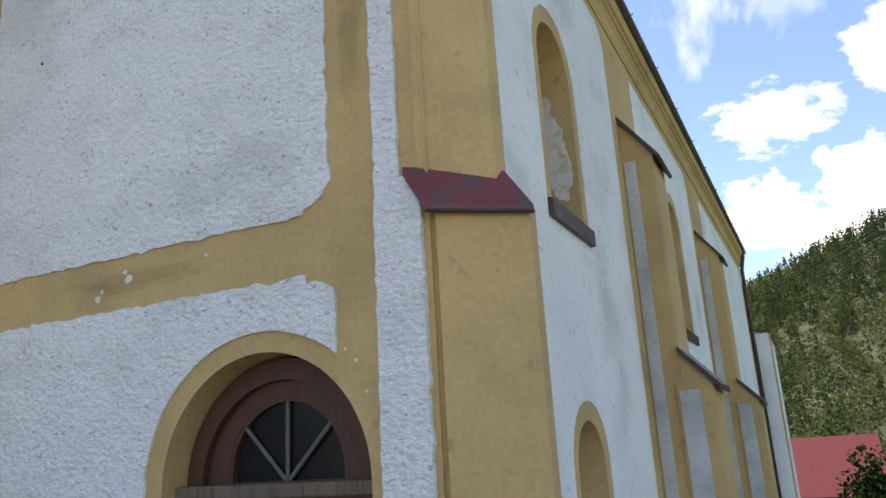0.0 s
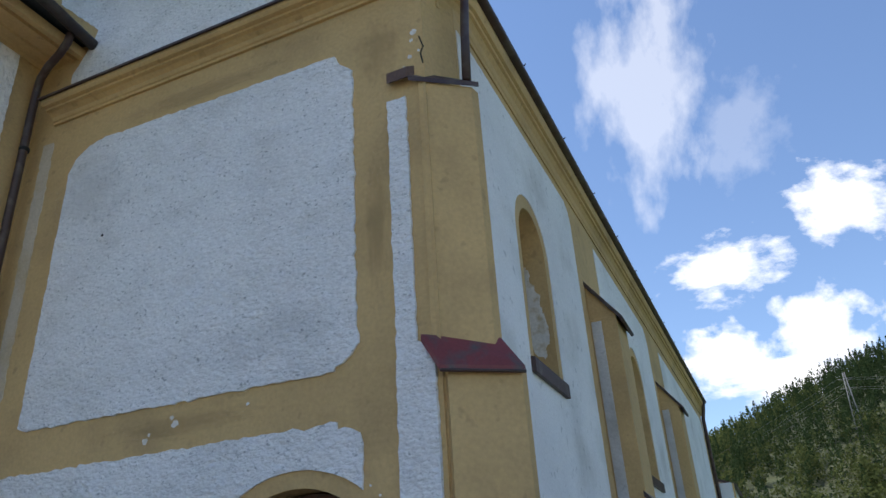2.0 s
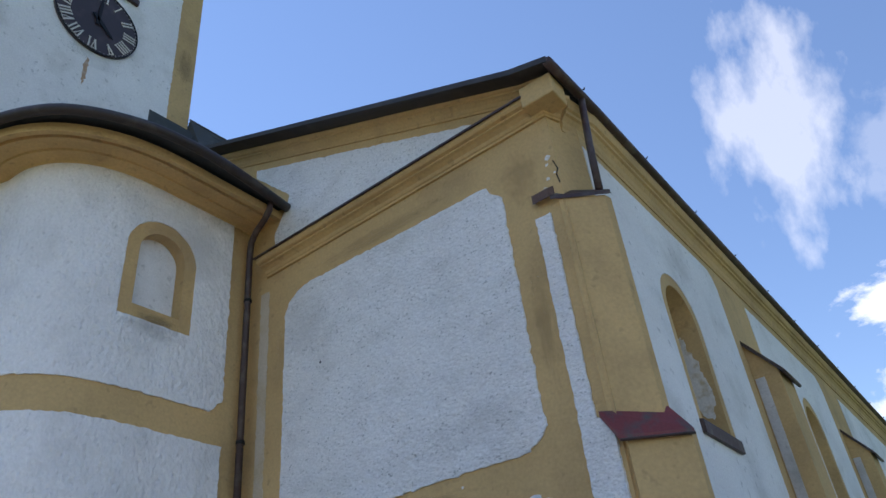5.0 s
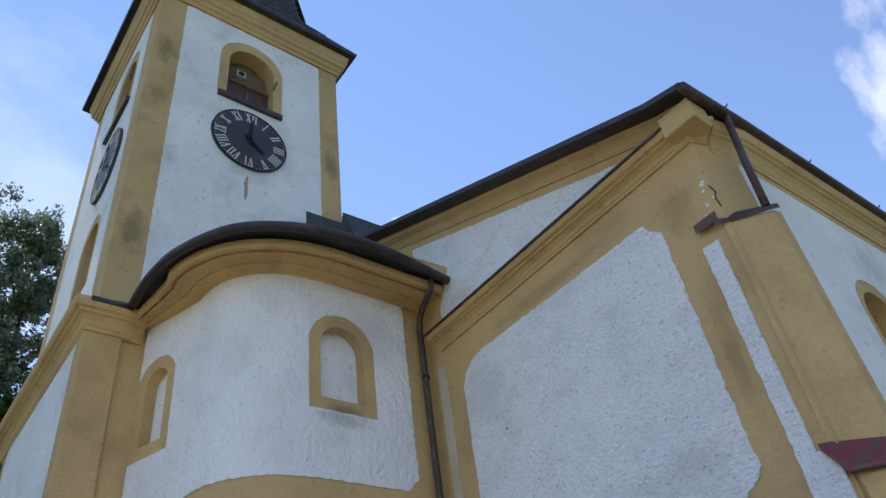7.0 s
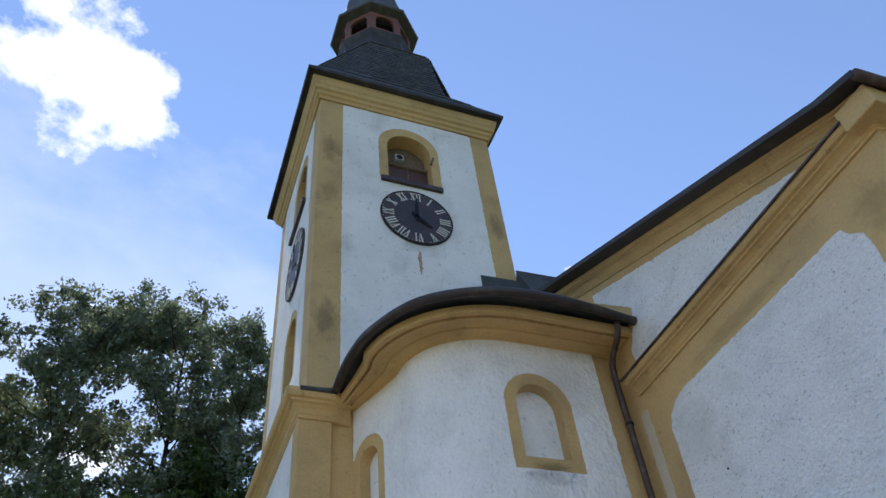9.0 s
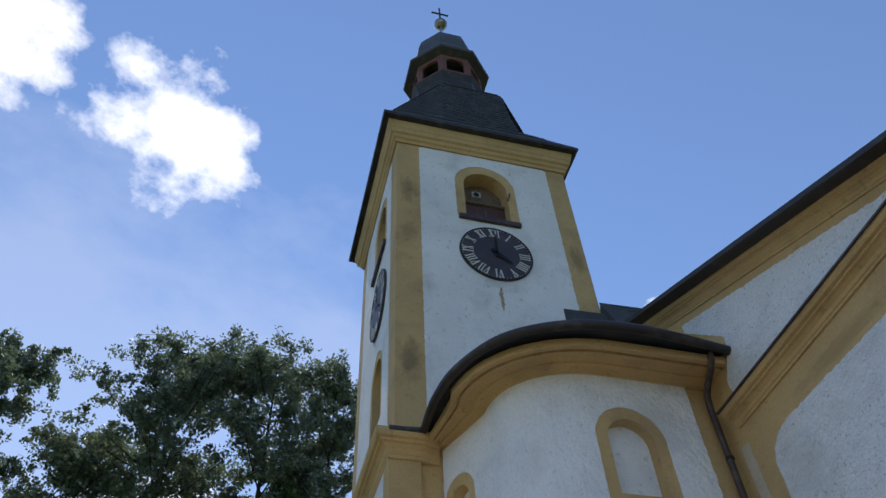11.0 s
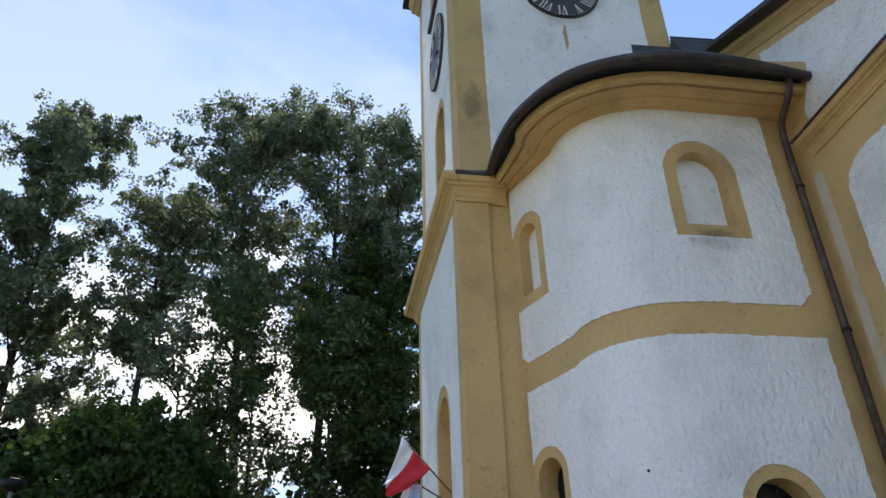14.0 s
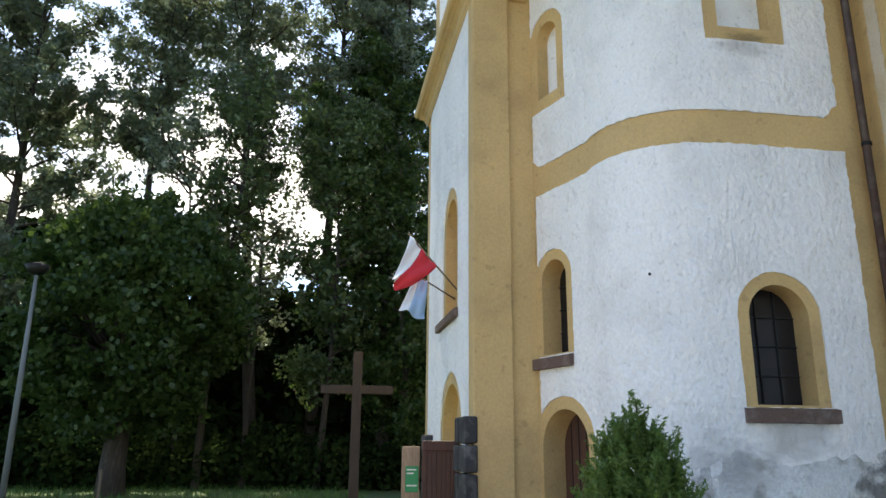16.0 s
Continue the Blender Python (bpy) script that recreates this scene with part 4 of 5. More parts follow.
def numeral(text, where, cu, cv, r, ang, parent):
    """Roman figure built of straight strokes, foot towards the middle."""
    h, w = 0.25, {"I": 0.055, "V": 0.13, "X": 0.13}
    total = sum(w[c] for c in text) + 0.02 * (len(text) - 1)
    ca, sa = math.cos(ang), math.sin(ang)
    bm = bmesh.new()

    def place(x, y, d):
        x2, y2 = x, r + y
        return where(cu + x2 * ca + y2 * sa, cv - x2 * sa + y2 * ca, d)

    def stroke(x0, y0, x1, y1, t):
        dx, dy = x1 - x0, y1 - y0
        ln = math.hypot(dx, dy)
        nx, ny = -dy / ln * t / 2, dx / ln * t / 2
        c = [(x0 + nx, y0 + ny), (x1 + nx, y1 + ny), (x1 - nx, y1 - ny), (x0 - nx, y0 - ny)]
        lo, hi = [bm.verts.new(place(x, y, 0.062)) for x, y in c], [bm.verts.new(place(x, y, 0.074)) for x, y in c]
        bm.faces.new(lo), bm.faces.new(hi)
        for i in range(4):
            bm.faces.new((lo[i], lo[(i + 1) % 4], hi[(i + 1) % 4], hi[i]))

    x = -total / 2
    for c in text:
        a, b = x, x + w[c]
        if c == "I":
            stroke((a + b) / 2, -h / 2, (a + b) / 2, h / 2, 0.030)
            stroke(a, h / 2, b, h / 2, 0.012), stroke(a, -h / 2, b, -h / 2, 0.012)
        elif c == "V":
            stroke(a + 0.02, h / 2, (a + b) / 2, -h / 2, 0.034), stroke(b - 0.02, h / 2, (a + b) / 2, -h / 2, 0.014)
            stroke(a, h / 2, b, h / 2, 0.012)
        else:
            stroke(a + 0.02, h / 2, b - 0.02, -h / 2, 0.034), stroke(b - 0.02, h / 2, a + 0.02, -h / 2, 0.014)
            stroke(a, h / 2, b, h / 2, 0.012), stroke(a, -h / 2, b, -h / 2, 0.012)
        x = b + 0.02
    return part("numeral", bm, CREAM, parent)


def clock(where, cu, cv, radius, flip):
    circle = [(cu + radius * math.cos(math.tau * i / 48), cv + radius * math.sin(math.tau * i / 48)) for i in range(48)]
    dial = plate("clock", circle, [], where, 0.0, 0.06, DIAL, church, "dark round clock dial with cream Roman numerals")
    inner = [(cu + radius * 0.97 * math.cos(math.tau * i / 48), cv + radius * 0.97 * math.sin(math.tau * i / 48)) for i in range(48)]
    plate("rim", circle, [inner], where, 0.06, 0.075, IRON, dial)
    for k, text in enumerate(("XII", "I", "II", "III", "IIII", "V", "VI", "VII", "VIII", "IX", "X", "XI")):
        a = math.tau * k / 12 * flip
        numeral(text if flip > 0 else text, where, cu, cv, radius * 0.78, a, dial)
    for i in range(60):
        a = math.tau * i / 60
        bar_between(where, (cu + radius * 0.935 * math.sin(a), cv + radius * 0.935 * math.cos(a)), (cu + radius * 0.96 * math.sin(a), cv + radius * 0.96 * math.cos(a)), 0.066, 0.006, CREAM, dial, "minute_mark")
    for ang, ln, wd in ((132, 0.5, 0.04), (2, 0.68, 0.03)):
        a = radians(ang) * flip
        d = (math.sin(a), math.cos(a))
        nrm = (d[1], -d[0])
        pts = [(-0.16, wd), (0.3 * ln, wd * 1.2), (ln - 0.06, wd * 0.6), (ln, 0.0), (ln - 0.06, -wd * 0.6), (0.3 * ln, -wd * 1.2), (-0.16, -wd)]
        plate("hand", [(cu + d[0] * p + nrm[0] * q, cv + d[1] * p + nrm[1] * q) for p, q in pts], [], where, 0.085, 0.10, IRON, dial)
    return dial


tower_face(on_tower_side, TY0, TY1, -1.98, False)
tower_face(on_tower_front, TX2, TX - 0.451, -10.95, True)
box("tower_wall", TX2, TX - 0.5, TY1 - 0.45, TY1, Z0, TZ, SMOOTH, church)
box("tower_wall", TX2, TX2 + 0.45, TY0 + 0.46, TY1 - 0.46, Z0, TZ, SMOOTH, church)
clock(on_tower_side, -1.94, 14.90, 0.92, 1)
clock(on_tower_front, -10.85, 14.50, 0.92, 1)
# rust streak below the clock
streak = [(-1.98, 13.15), (-1.94, 13.0), (-1.90, 13.2), (-1.91, 13.75), (-1.96, 13.78), (-1.99, 13.5)]
RUST = material("rust_stain", (0.42, 0.27, 0.17), spots=(0.62, 0.55, 0.47), spot_scale=5, grain=0.1, bump=0.1)
plate("rust_streak", resample(streak, 0.04, 0.012), [], on_tower_side, 0.010, 0.0155, RUST, church)
# tower cornice and eaves
TCOR = [(-0.05, -0.75), (0.05, -0.75), (0.07, -0.66), (0.12, -0.62), (0.14, -0.52), (0.20, -0.48), (0.22, -0.36), (0.25, -0.31), (0.27, -0.18), (0.29, -0.12), (0.295, 0.0), (-0.05, 0.0)]
EZT = 19.72
corners = [((TX, TY0), (1, -1)), ((TX, TY1), (1, 1)), ((TX2, TY1), (-1, 1)), ((TX2, TY0), (-1, -1))]
sweep("cornice", TCOR, [((c[0], c[1], EZT), (o[0], o[1], 0), up) for c, o in corners], OCHRE, church, closed=True)
sweep("eave", [(0.0, 0.002), (0.28, 0.002), (0.30, -0.06), (0.45, -0.04), (0.47, 0.05), (0.44, 0.12), (0.0, 0.28)], [((c[0], c[1], EZT), (o[0], o[1], 0), up) for c, o in corners], DARKTIN, church, "dark sheet-metal tower eave", closed=True)

CX, CY = (TX + TX2) / 2, (TY0 + TY1) / 2


def octo(r, z, square=0.0):
    """Eight corners at the inner radius r; square draws them out to a square's corners."""
    out = []
    for k in range(8):
        a = radians(22.5 + 45 * k)
        R = r / math.cos(radians(22.5))
        x, y = R * math.cos(a), R * math.sin(a)
        sx = math.copysign(r, x)
        sy_ = math.copysign(r, y)
        out.append(Vector((CX + x + (sx - x) * square, CY + y + (sy_ - y) * square, z)))
    return out


DOME = [(2.84, 19.86, 1.0), (2.80, 20.2, 0.0), (2.68, 20.8, 0.0), (2.56, 21.5, 0.0), (2.47, 22.2, 0.0), (2.40, 22.85, 0.0), (2.31, 23.10, 0.0), (2.05, 23.28, 0.0), (1.32, 23.4, 0.0)]


def lathe8(name, rows, mat, parent, label=""):
    verts, faces = [], []
    for r, z, sq in rows:
        verts += octo(r, z, sq)
    for i in range(len(rows) - 1):
        for k in range(8):
            faces.append((i * 8 + k, i * 8 + (k + 1) % 8, i * 8 + 8 + (k + 1) % 8, i * 8 + 8 + k))
    faces += [tuple(range(8)), tuple(range(len(rows) * 8 - 8, len(rows) * 8))]
    return mesh_object(name, verts, faces, mat, parent, label)


dome = lathe8("dome", DOME, SLATE, church, "bell-shaped dark shingled tower dome")


def dome_shingles():
    """Rows of slates lapped over the dome, all in one part."""
    verts, faces = [], []
    rows = [(octo(r, z, q)) for r, z, q in DOME]
    for k in range(8):
        carry = 0
        for a, b in zip(rows, rows[1:]):
            a0, a1, b0, b1 = a[k], a[(k + 1) % 8], b[k], b[(k + 1) % 8]
            h = ((b0 + b1) / 2 - (a0 + a1) / 2).length
            nrm = (a1 - a0).cross(b0 - a0)
            if nrm.length < 1e-6:
                continue
            nrm.normalize()
            if nrm.dot(a0 - Vector((CX, CY, a0.z))) < 0:
                nrm = -nrm
            n_rows = max(1, round(h / 0.17))
            for i in range(n_rows):
                t0, t1 = i / n_rows, min(1.0, (i + 1.15) / n_rows)
                l0, r0, l1, r1 = a0.lerp(b0, t0), a1.lerp(b1, t0), a0.lerp(b0, t1), a1.lerp(b1, t1)
                wdt = (r0 - l0).length
                n = max(1, round(wdt / 0.2))
                carry += 1
                for j in range(n):
                    off = 0.25 if carry % 2 else -0.25
                    s0, s1 = max(0.0, (j + off) / n), min(1.0, (j + 1 + off) / n)
                    g = 0.06 * (s1 - s0)
                    p = [l0.lerp(r0, s0 + g) + nrm * 0.03, l0.lerp(r0, s1 - g) + nrm * 0.03, l1.lerp(r1, s1 - g) + nrm * 0.006, l1.lerp(r1, s0 + g) + nrm * 0.006]
                    q = len(verts)
                    verts += p + [p[0] - nrm * 0.025, p[1] - nrm * 0.025]
                    faces += [(q, q + 1, q + 2, q + 3), (q, q + 1, q + 5, q + 4)]
    me = bpy.data.meshes.new("shingles")
    me.from_pydata([tuple(v) for v in verts], [], faces)
    me.materials.append(SLATE)
    ob = new("shingles", me)
    ob.parent = dome
    tagged(ob, "small dark slates", kind="stuff")


dome_shingles()
LZ = 25.38
lathe8("lantern_base", [(1.42, 23.3, 0), (1.30, 23.6, 0), (1.26, 24.6, 0), (1.28, LZ + 0.2, 0), (1.40, LZ + 0.52, 0), (1.36, LZ + 0.56, 0)], DARKTIN, church, "dark sheet skirt of the lantern")
lantern = lathe8("lantern", [(1.24, LZ + 0.5, 0), (1.24, LZ + 0.6, 0)], LANTERN, church, "octagonal red-brown boarded lantern with arched openings")
for k in range(8):
    a = radians(45 * k)
    mid, side = Vector((math.cos(a), math.sin(a), 0)), Vector((-math.sin(a), math.cos(a), 0))
    fw = 1.24 * math.tan(radians(22.5))

    def on_lantern(u, v, d, mid=mid, side=side):
        q = Vector((CX, CY, 0)) + mid * (1.24 + d) + side * u
        return Vector((q.x, q.y, v))
    plate("lantern_side", rect(-fw, fw, LZ + 0.6, LZ + 2.2), [arch(0.0, LZ + 0.75, LZ + 1.85, 0.34, rise=0.24)], on_lantern, -0.1, 0.0, LANTERN, lantern)
lathe8("lantern_core", [(0.85, LZ + 0.5, 0), (0.85, LZ + 2.15, 0)], DARK, lantern)
lathe8("lantern_sill", [(1.22, LZ + 0.56, 0), (1.36, LZ + 0.58, 0), (1.37, LZ + 0.66, 0), (1.22, LZ + 0.72, 0)], LANTERN, lantern)
lathe8("lantern_eave", [(1.20, LZ + 2.02, 0), (1.54, LZ + 2.12, 0), (1.57, LZ + 2.22, 0), (1.36, LZ + 2.5, 0), (1.24, LZ + 3.1, 0), (1.17, LZ + 3.8, 0), (1.05, LZ + 4.4, 0), (0.78, LZ + 4.95, 0), (0.35, LZ + 5.4, 0), (0.14, LZ + 6.0, 0), (0.08, LZ + 6.6, 0)], SLATE, church, "small dark cap over the lantern")
BZ = 32.9
fin = tube("finial", [(CX, CY, LZ + 6.4), (CX, CY, BZ)], 0.06, STEEL, church, "metal finial with a ball and cross")
bm = bmesh.new()
bmesh.ops.create_uvsphere(bm, u_segments=20, v_segments=12, radius=0.29, matrix=Matrix.Translation((CX, CY, BZ)))
part("ball", bm, BRASS, fin, "dull metal ball", smooth=True)
tube("cross_bar", [(CX, CY, BZ + 0.2), (CX, CY, BZ + 1.7)], 0.04, IRON, fin)
tube("cross_bar", [(CX, CY - 0.4, BZ + 1.1), (CX, CY + 0.4, BZ + 1.1)], 0.04, IRON, fin)

# seamed metal saddle between tower and nave roof
saddle_v = [(-8.6, -0.65, 10.6), (-8.6, -0.66, 13.03), (-8.6, 0.34, 13.07), (-8.6, 0.74, 12.5), (-9.0, -0.40, 10.6), (-9.0, -0.41, 13.1), (-9.0, 0.40, 13.15), (-9.0, 0.80, 12.5)]
saddle = mesh_object("saddle_roof", saddle_v, [(0, 1, 2, 3), (1, 5, 6, 2), (0, 4, 5, 1), (2, 6, 7, 3), (4, 5, 6, 7)], LEAD, church, "grey standing-seam saddle roof beside the tower")
SA, SB, SC, SD = Vector((-8.93, 0.51, 13.74)), Vector((-8.0, 0.90, 12.76)), Vector((-8.0, 0.30, 12.05)), Vector((-8.93, 0.40, 13.05))
drop = Vector((-0.25, 0.6, -0.9))
mesh_object("saddle_slope", [SA, SB, SC, SD, SA + drop, SB + drop, SC + drop, SD + drop], [(0, 1, 2, 3), (4, 5, 6, 7), (0, 1, 5, 4), (1, 2, 6, 5), (2, 3, 7, 6), (3, 0, 4, 7)], LEAD, saddle)
for q in range(7):
    tube("seam", [SA.lerp(SD, q / 6), SB.lerp(SC, q / 6)], 0.022, LEAD, saddle, sides=5)


def stain(where, u, v, ru, rv, out, seed, colour, most, parent):
    """A damp patch lying on a wall, middle (u, v), half sizes ru and rv."""
    o = where(u, v, out)
    n = 6
    a, b = (where(u + 0.01, v, out) - where(u - 0.01, v, out)).normalized(), Vector((0, 0, 1))
    m = Matrix((a * ru, b * rv, a.cross(b).normalized())).transposed().to_4x4()
    m.translation = o
    inv = m.inverted()
    verts = [inv @ where(u + ru * (-1 + 2 * i / n), v + rv * (-1 + 2 * j / n), out) for i in range(n + 1) for j in range(n + 1)]
    faces = [(i * (n + 1) + j, (i + 1) * (n + 1) + j, (i + 1) * (n + 1) + j + 1, i * (n + 1) + j + 1) for i in range(n) for j in range(n)]
    ob = mesh_object("damp_stain", verts, faces, stain_material(seed, colour, most), parent)
    ob.matrix_world = m
    ob.visible_shadow = False


SOOT, GREYDAMP, BROWNDAMP = (0.10, 0.085, 0.06), (0.30, 0.29, 0.28), (0.30, 0.19, 0.08)
stain(on_tower_side, -4.10, 16.9, 0.34, 0.75, 0.004, 1, SOOT, 0.30, church)
stain(on_tower_side, -4.08, 15.3, 0.32, 0.5, 0.004, 2, SOOT, 0.2, church)
stain(on_tower_side, -4.08, 11.3, 0.36, 0.75, 0.004, 3, SOOT, 0.36, church)
stain(on_tower_side, 0.22, 15.2, 0.24, 0.8, 0.004, 4, SOOT, 0.26, church)
stain(on_tower_side, -1.9, 14.0, 0.9, 0.5, 0.016, 5, GREYDAMP, 0.15, church)
stain(on_wing, 1.58, 6.50, 0.62, 0.20, 0.027, 6, SOOT, 0.2, church)
stain(on_wing, 1.56, 6.64, 0.42, 0.14, 0.005, 7, SOOT, 0.3, church)
stain(on_wing, 1.55, 1.65, 0.7, 0.38, 0.034, 9, GREYDAMP, 0.25, church)
stain(on_wing, 2.3, 1.35, 0.8, 0.45, 0.034, 10, GREYDAMP, 0.32, church)
stain(on_wing, 1.2, 8.0, 1.0, 0.7, 0.027, 11, GREYDAMP, 0.13, church)
stain(on_gable, -3.0, 3.72, 1.0, 0.14, 0.003, 12, BROWNDAMP, 0.21, church)
stain(on_gable, -1.0, 5.2, 0.16, 0.9, 0.003, 13, BROWNDAMP, 0.21, church)
stain(on_gable, -3.2, 7.5, 1.4, 0.16, 0.003, 14, BROWNDAMP, 0.21, church)
stain(on_gable, -0.95, 7.2, 0.3, 0.5, 0.003, 15, BROWNDAMP, 0.21, church)
stain(on_gable, -4.6, 6.6, 0.8, 0.6, 0.026, 16, GREYDAMP, 0.13, church)
stain(on_gable, -2.0, 4.4, 0.8, 0.4, 0.026, 17, GREYDAMP, 0.10, church)
# ---- churchyard things ----
def wooden_cross(x, y):
    c = tagged(new("wooden_cross"), "tall weathered wooden cross standing in the grass", "cross")
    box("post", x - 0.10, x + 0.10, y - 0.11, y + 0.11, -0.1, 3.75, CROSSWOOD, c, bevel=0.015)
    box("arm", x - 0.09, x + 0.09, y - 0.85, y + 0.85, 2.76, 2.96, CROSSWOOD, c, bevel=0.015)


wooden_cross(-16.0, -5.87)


def street_lamp(x, y):
    c = tagged(new("street_lamp"), "grey steel street lamp with a dark round head", "street lamp")
    tube("pole", [(x, y, -0.1), (x, y, 3.0), (x, y, 6.2)], [0.09, 0.075, 0.05], FARSTEEL, c)
    bm = bmesh.new()
    tube_bm(bm, [(x, y, 6.15), (x, y, 6.22), (x, y, 6.42), (x, y, 6.5)], [0.10, 0.22, 0.34, 0.10], 16)
    part("head", bm, IRON, c, "dark bowl-shaped lamp head", smooth=True)


street_lamp(-20.0, -14.75)
box_thing = tagged(new("utility_box"), "pale grey metal utility box on the grass", "utility box")
box("body", -27.4, -26.6, -19.6, -18.2, -0.1, 1.25, GREYBOX, box_thing, bevel=0.02)
box("lid", -27.5, -26.5, -19.7, -18.1, 1.25, 1.33, GREYBOX, box_thing, bevel=0.02)
stake = tagged(new("stake"), "thin wooden stake in the grass", "stake")
box("post", -17.03, -16.97, -11.65, -11.59, -0.1, 1.0, WOODGREY, stake, bevel=0.006)

leaf_gate = tagged(new("porch_door"), "brown boarded porch door leaf standing open", "door")
for i in range(8):
    y = -5.21 + i * 0.07
    box("board", -9.30, -9.25, y, y + 0.066, Z0, 1.64, WOODDOOR, leaf_gate, bevel=0.006)
box("rail", -9.25, -9.22, -5.2, -4.68, 1.5, 1.64, WOODDOOR, leaf_gate)
box("rail", -9.25, -9.22, -5.2, -4.68, 0.3, 0.45, WOODDOOR, leaf_gate)
board = tagged(new("notice_board"), "pale wooden notice board with a green sheet", "notice board")
PINE = material("pale_pine_board", (0.34, 0.21, 0.13), rough=0.7, spots=(0.25, 0.15, 0.09), spot_scale=3, stretch=(8, 8, 1), grain=0.2, grain_scale=8, bump=0.2)
box("panel", -9.37, -9.31, -5.50, -5.24, Z0, 1.56, PINE, board)
box("sheet", -9.308, -9.303, -5.45, -5.26, 0.92, 1.28, GREENSHEET, board, "green printed sheet")
for zz, w in ((1.22, 0.14), (1.17, 0.1), (1.0, 0.15)):
    box("text_bar", -9.302, -9.299, -5.43, -5.43 + w, zz, zz + 0.02, CREAM, board, bevel=0)


def flag(upper, lower, foot, tip, start, fall_tip, fall_root, split, label):
    """A limp flag of two bands on a slanting pole; the falls lead from the hoist to the fly end."""
    f = tagged(new("flag"), label, "flag", group="flags on the porch")
    a, b = Vector(foot), Vector(tip)
    tube("pole", [a, b + (b - a) * 0.04], 0.014, WOODGREY, f, "thin wooden pole", 8)
    root = a.lerp(b, start)
    for mat, k0, k1 in ((upper, 0.0, split), (lower, split, 1.0)):
        verts, faces, nu, nv = [], [], 18, 12
        for i in range(nu + 1):
            for j in range(nv + 1):
                k, s = k0 + (k1 - k0) * j / nv, i / nu
                p = b.lerp(root, k)
                d = Vector(fall_tip).lerp(Vector(fall_root), k)
                side = 0.07 * math.sin(s * 6 + k * 7) * (0.25 + s) + 0.03 * math.sin(k * 15 + s * 3)
                verts.append(p + Vector((side, d.y * s ** 1.15, d.z * s ** 0.85 + 0.02 * math.sin(k * 9 + s * 5) * s)))
        for i in range(nu):
            for j in range(nv):
                q = i * (nv + 1) + j
                faces.append((q, q + 1, q + nv + 2, q + nv + 1))
        ob = mesh_object("band", verts, faces, mat, f, "", True)
        sol = ob.modifiers.new("thickness", "SOLIDIFY")
        sol.thickness = 0.004


flag(FLAGWHITE, FLAGRED, (-9.72, -4.58, 3.98), (-9.75, -5.40, 4.90), 0.46, (0, -0.27, -0.72), (0, -0.66, -0.46), 0.42, "white and red cloth flag hanging from a pole")
flag(FLAGWHITE, FLAGBLUE, (-10.0, -4.60, 3.92), (-9.9, -5.30, 4.30), 0.68, (0, -0.24, -0.60), (0, -0.04, -0.64), 0.34, "white and pale blue cloth flag hanging from a pole")


# ---- plants ----
def leaf_mesh(name, centres, normals_seed, size, mat, parent=None, label="", spread=0.35, aspect=0.6):
    """Small leaf blades, one quad each folded to a point, at the given centres."""
    rng = np.random.default_rng(normals_seed)
    c = np.asarray(centres, dtype=np.float64)
    n = len(c)
    a = rng.normal(size=(n, 3))
    a /= np.linalg.norm(a, axis=1)[:, None]
    b = rng.normal(size=(n, 3))
    b -= (b * a).sum(1)[:, None] * a
    b /= np.linalg.norm(b, axis=1)[:, None]
    s = size * rng.uniform(1 - spread, 1 + spread, size=(n, 1))
    p = np.stack([c - a * s, c + b * s * aspect, c + a * s, c - b * s * aspect], 1).reshape(-1, 3)
    me = bpy.data.meshes.new(name)
    me.vertices.add(4 * n)
    me.vertices.foreach_set("co", p.ravel())
    me.loops.add(4 * n)
    me.loops.foreach_set("vertex_index", np.arange(4 * n))
    me.polygons.add(n)
    me.polygons.foreach_set("loop_start", np.arange(0, 4 * n, 4))
    me.polygons.foreach_set("loop_total", np.full(n, 4))
    me.update()
    me.validate()
    me.materials.append(mat)
    ob = new(name, me)
    if parent:
        ob.parent = parent
    if label:
        ob["label"] = label
    return ob


def clumps(rng, centres, radius, per, flat=1.0):
    """Points in ball-shaped sprays round the given centres."""
    out = []
    for c in centres:
        r = radius * rng.uniform(0.55, 1.3)
        k = int(per * rng.uniform(0.6, 1.4))
        q = rng.normal(size=(k, 3))
        q *= (rng.uniform(0, 1, (k, 1)) ** 0.45) * r / np.linalg.norm(q, axis=1)[:, None]
        q[:, 2] *= flat
        out.append(q + c)
    return np.concatenate(out)


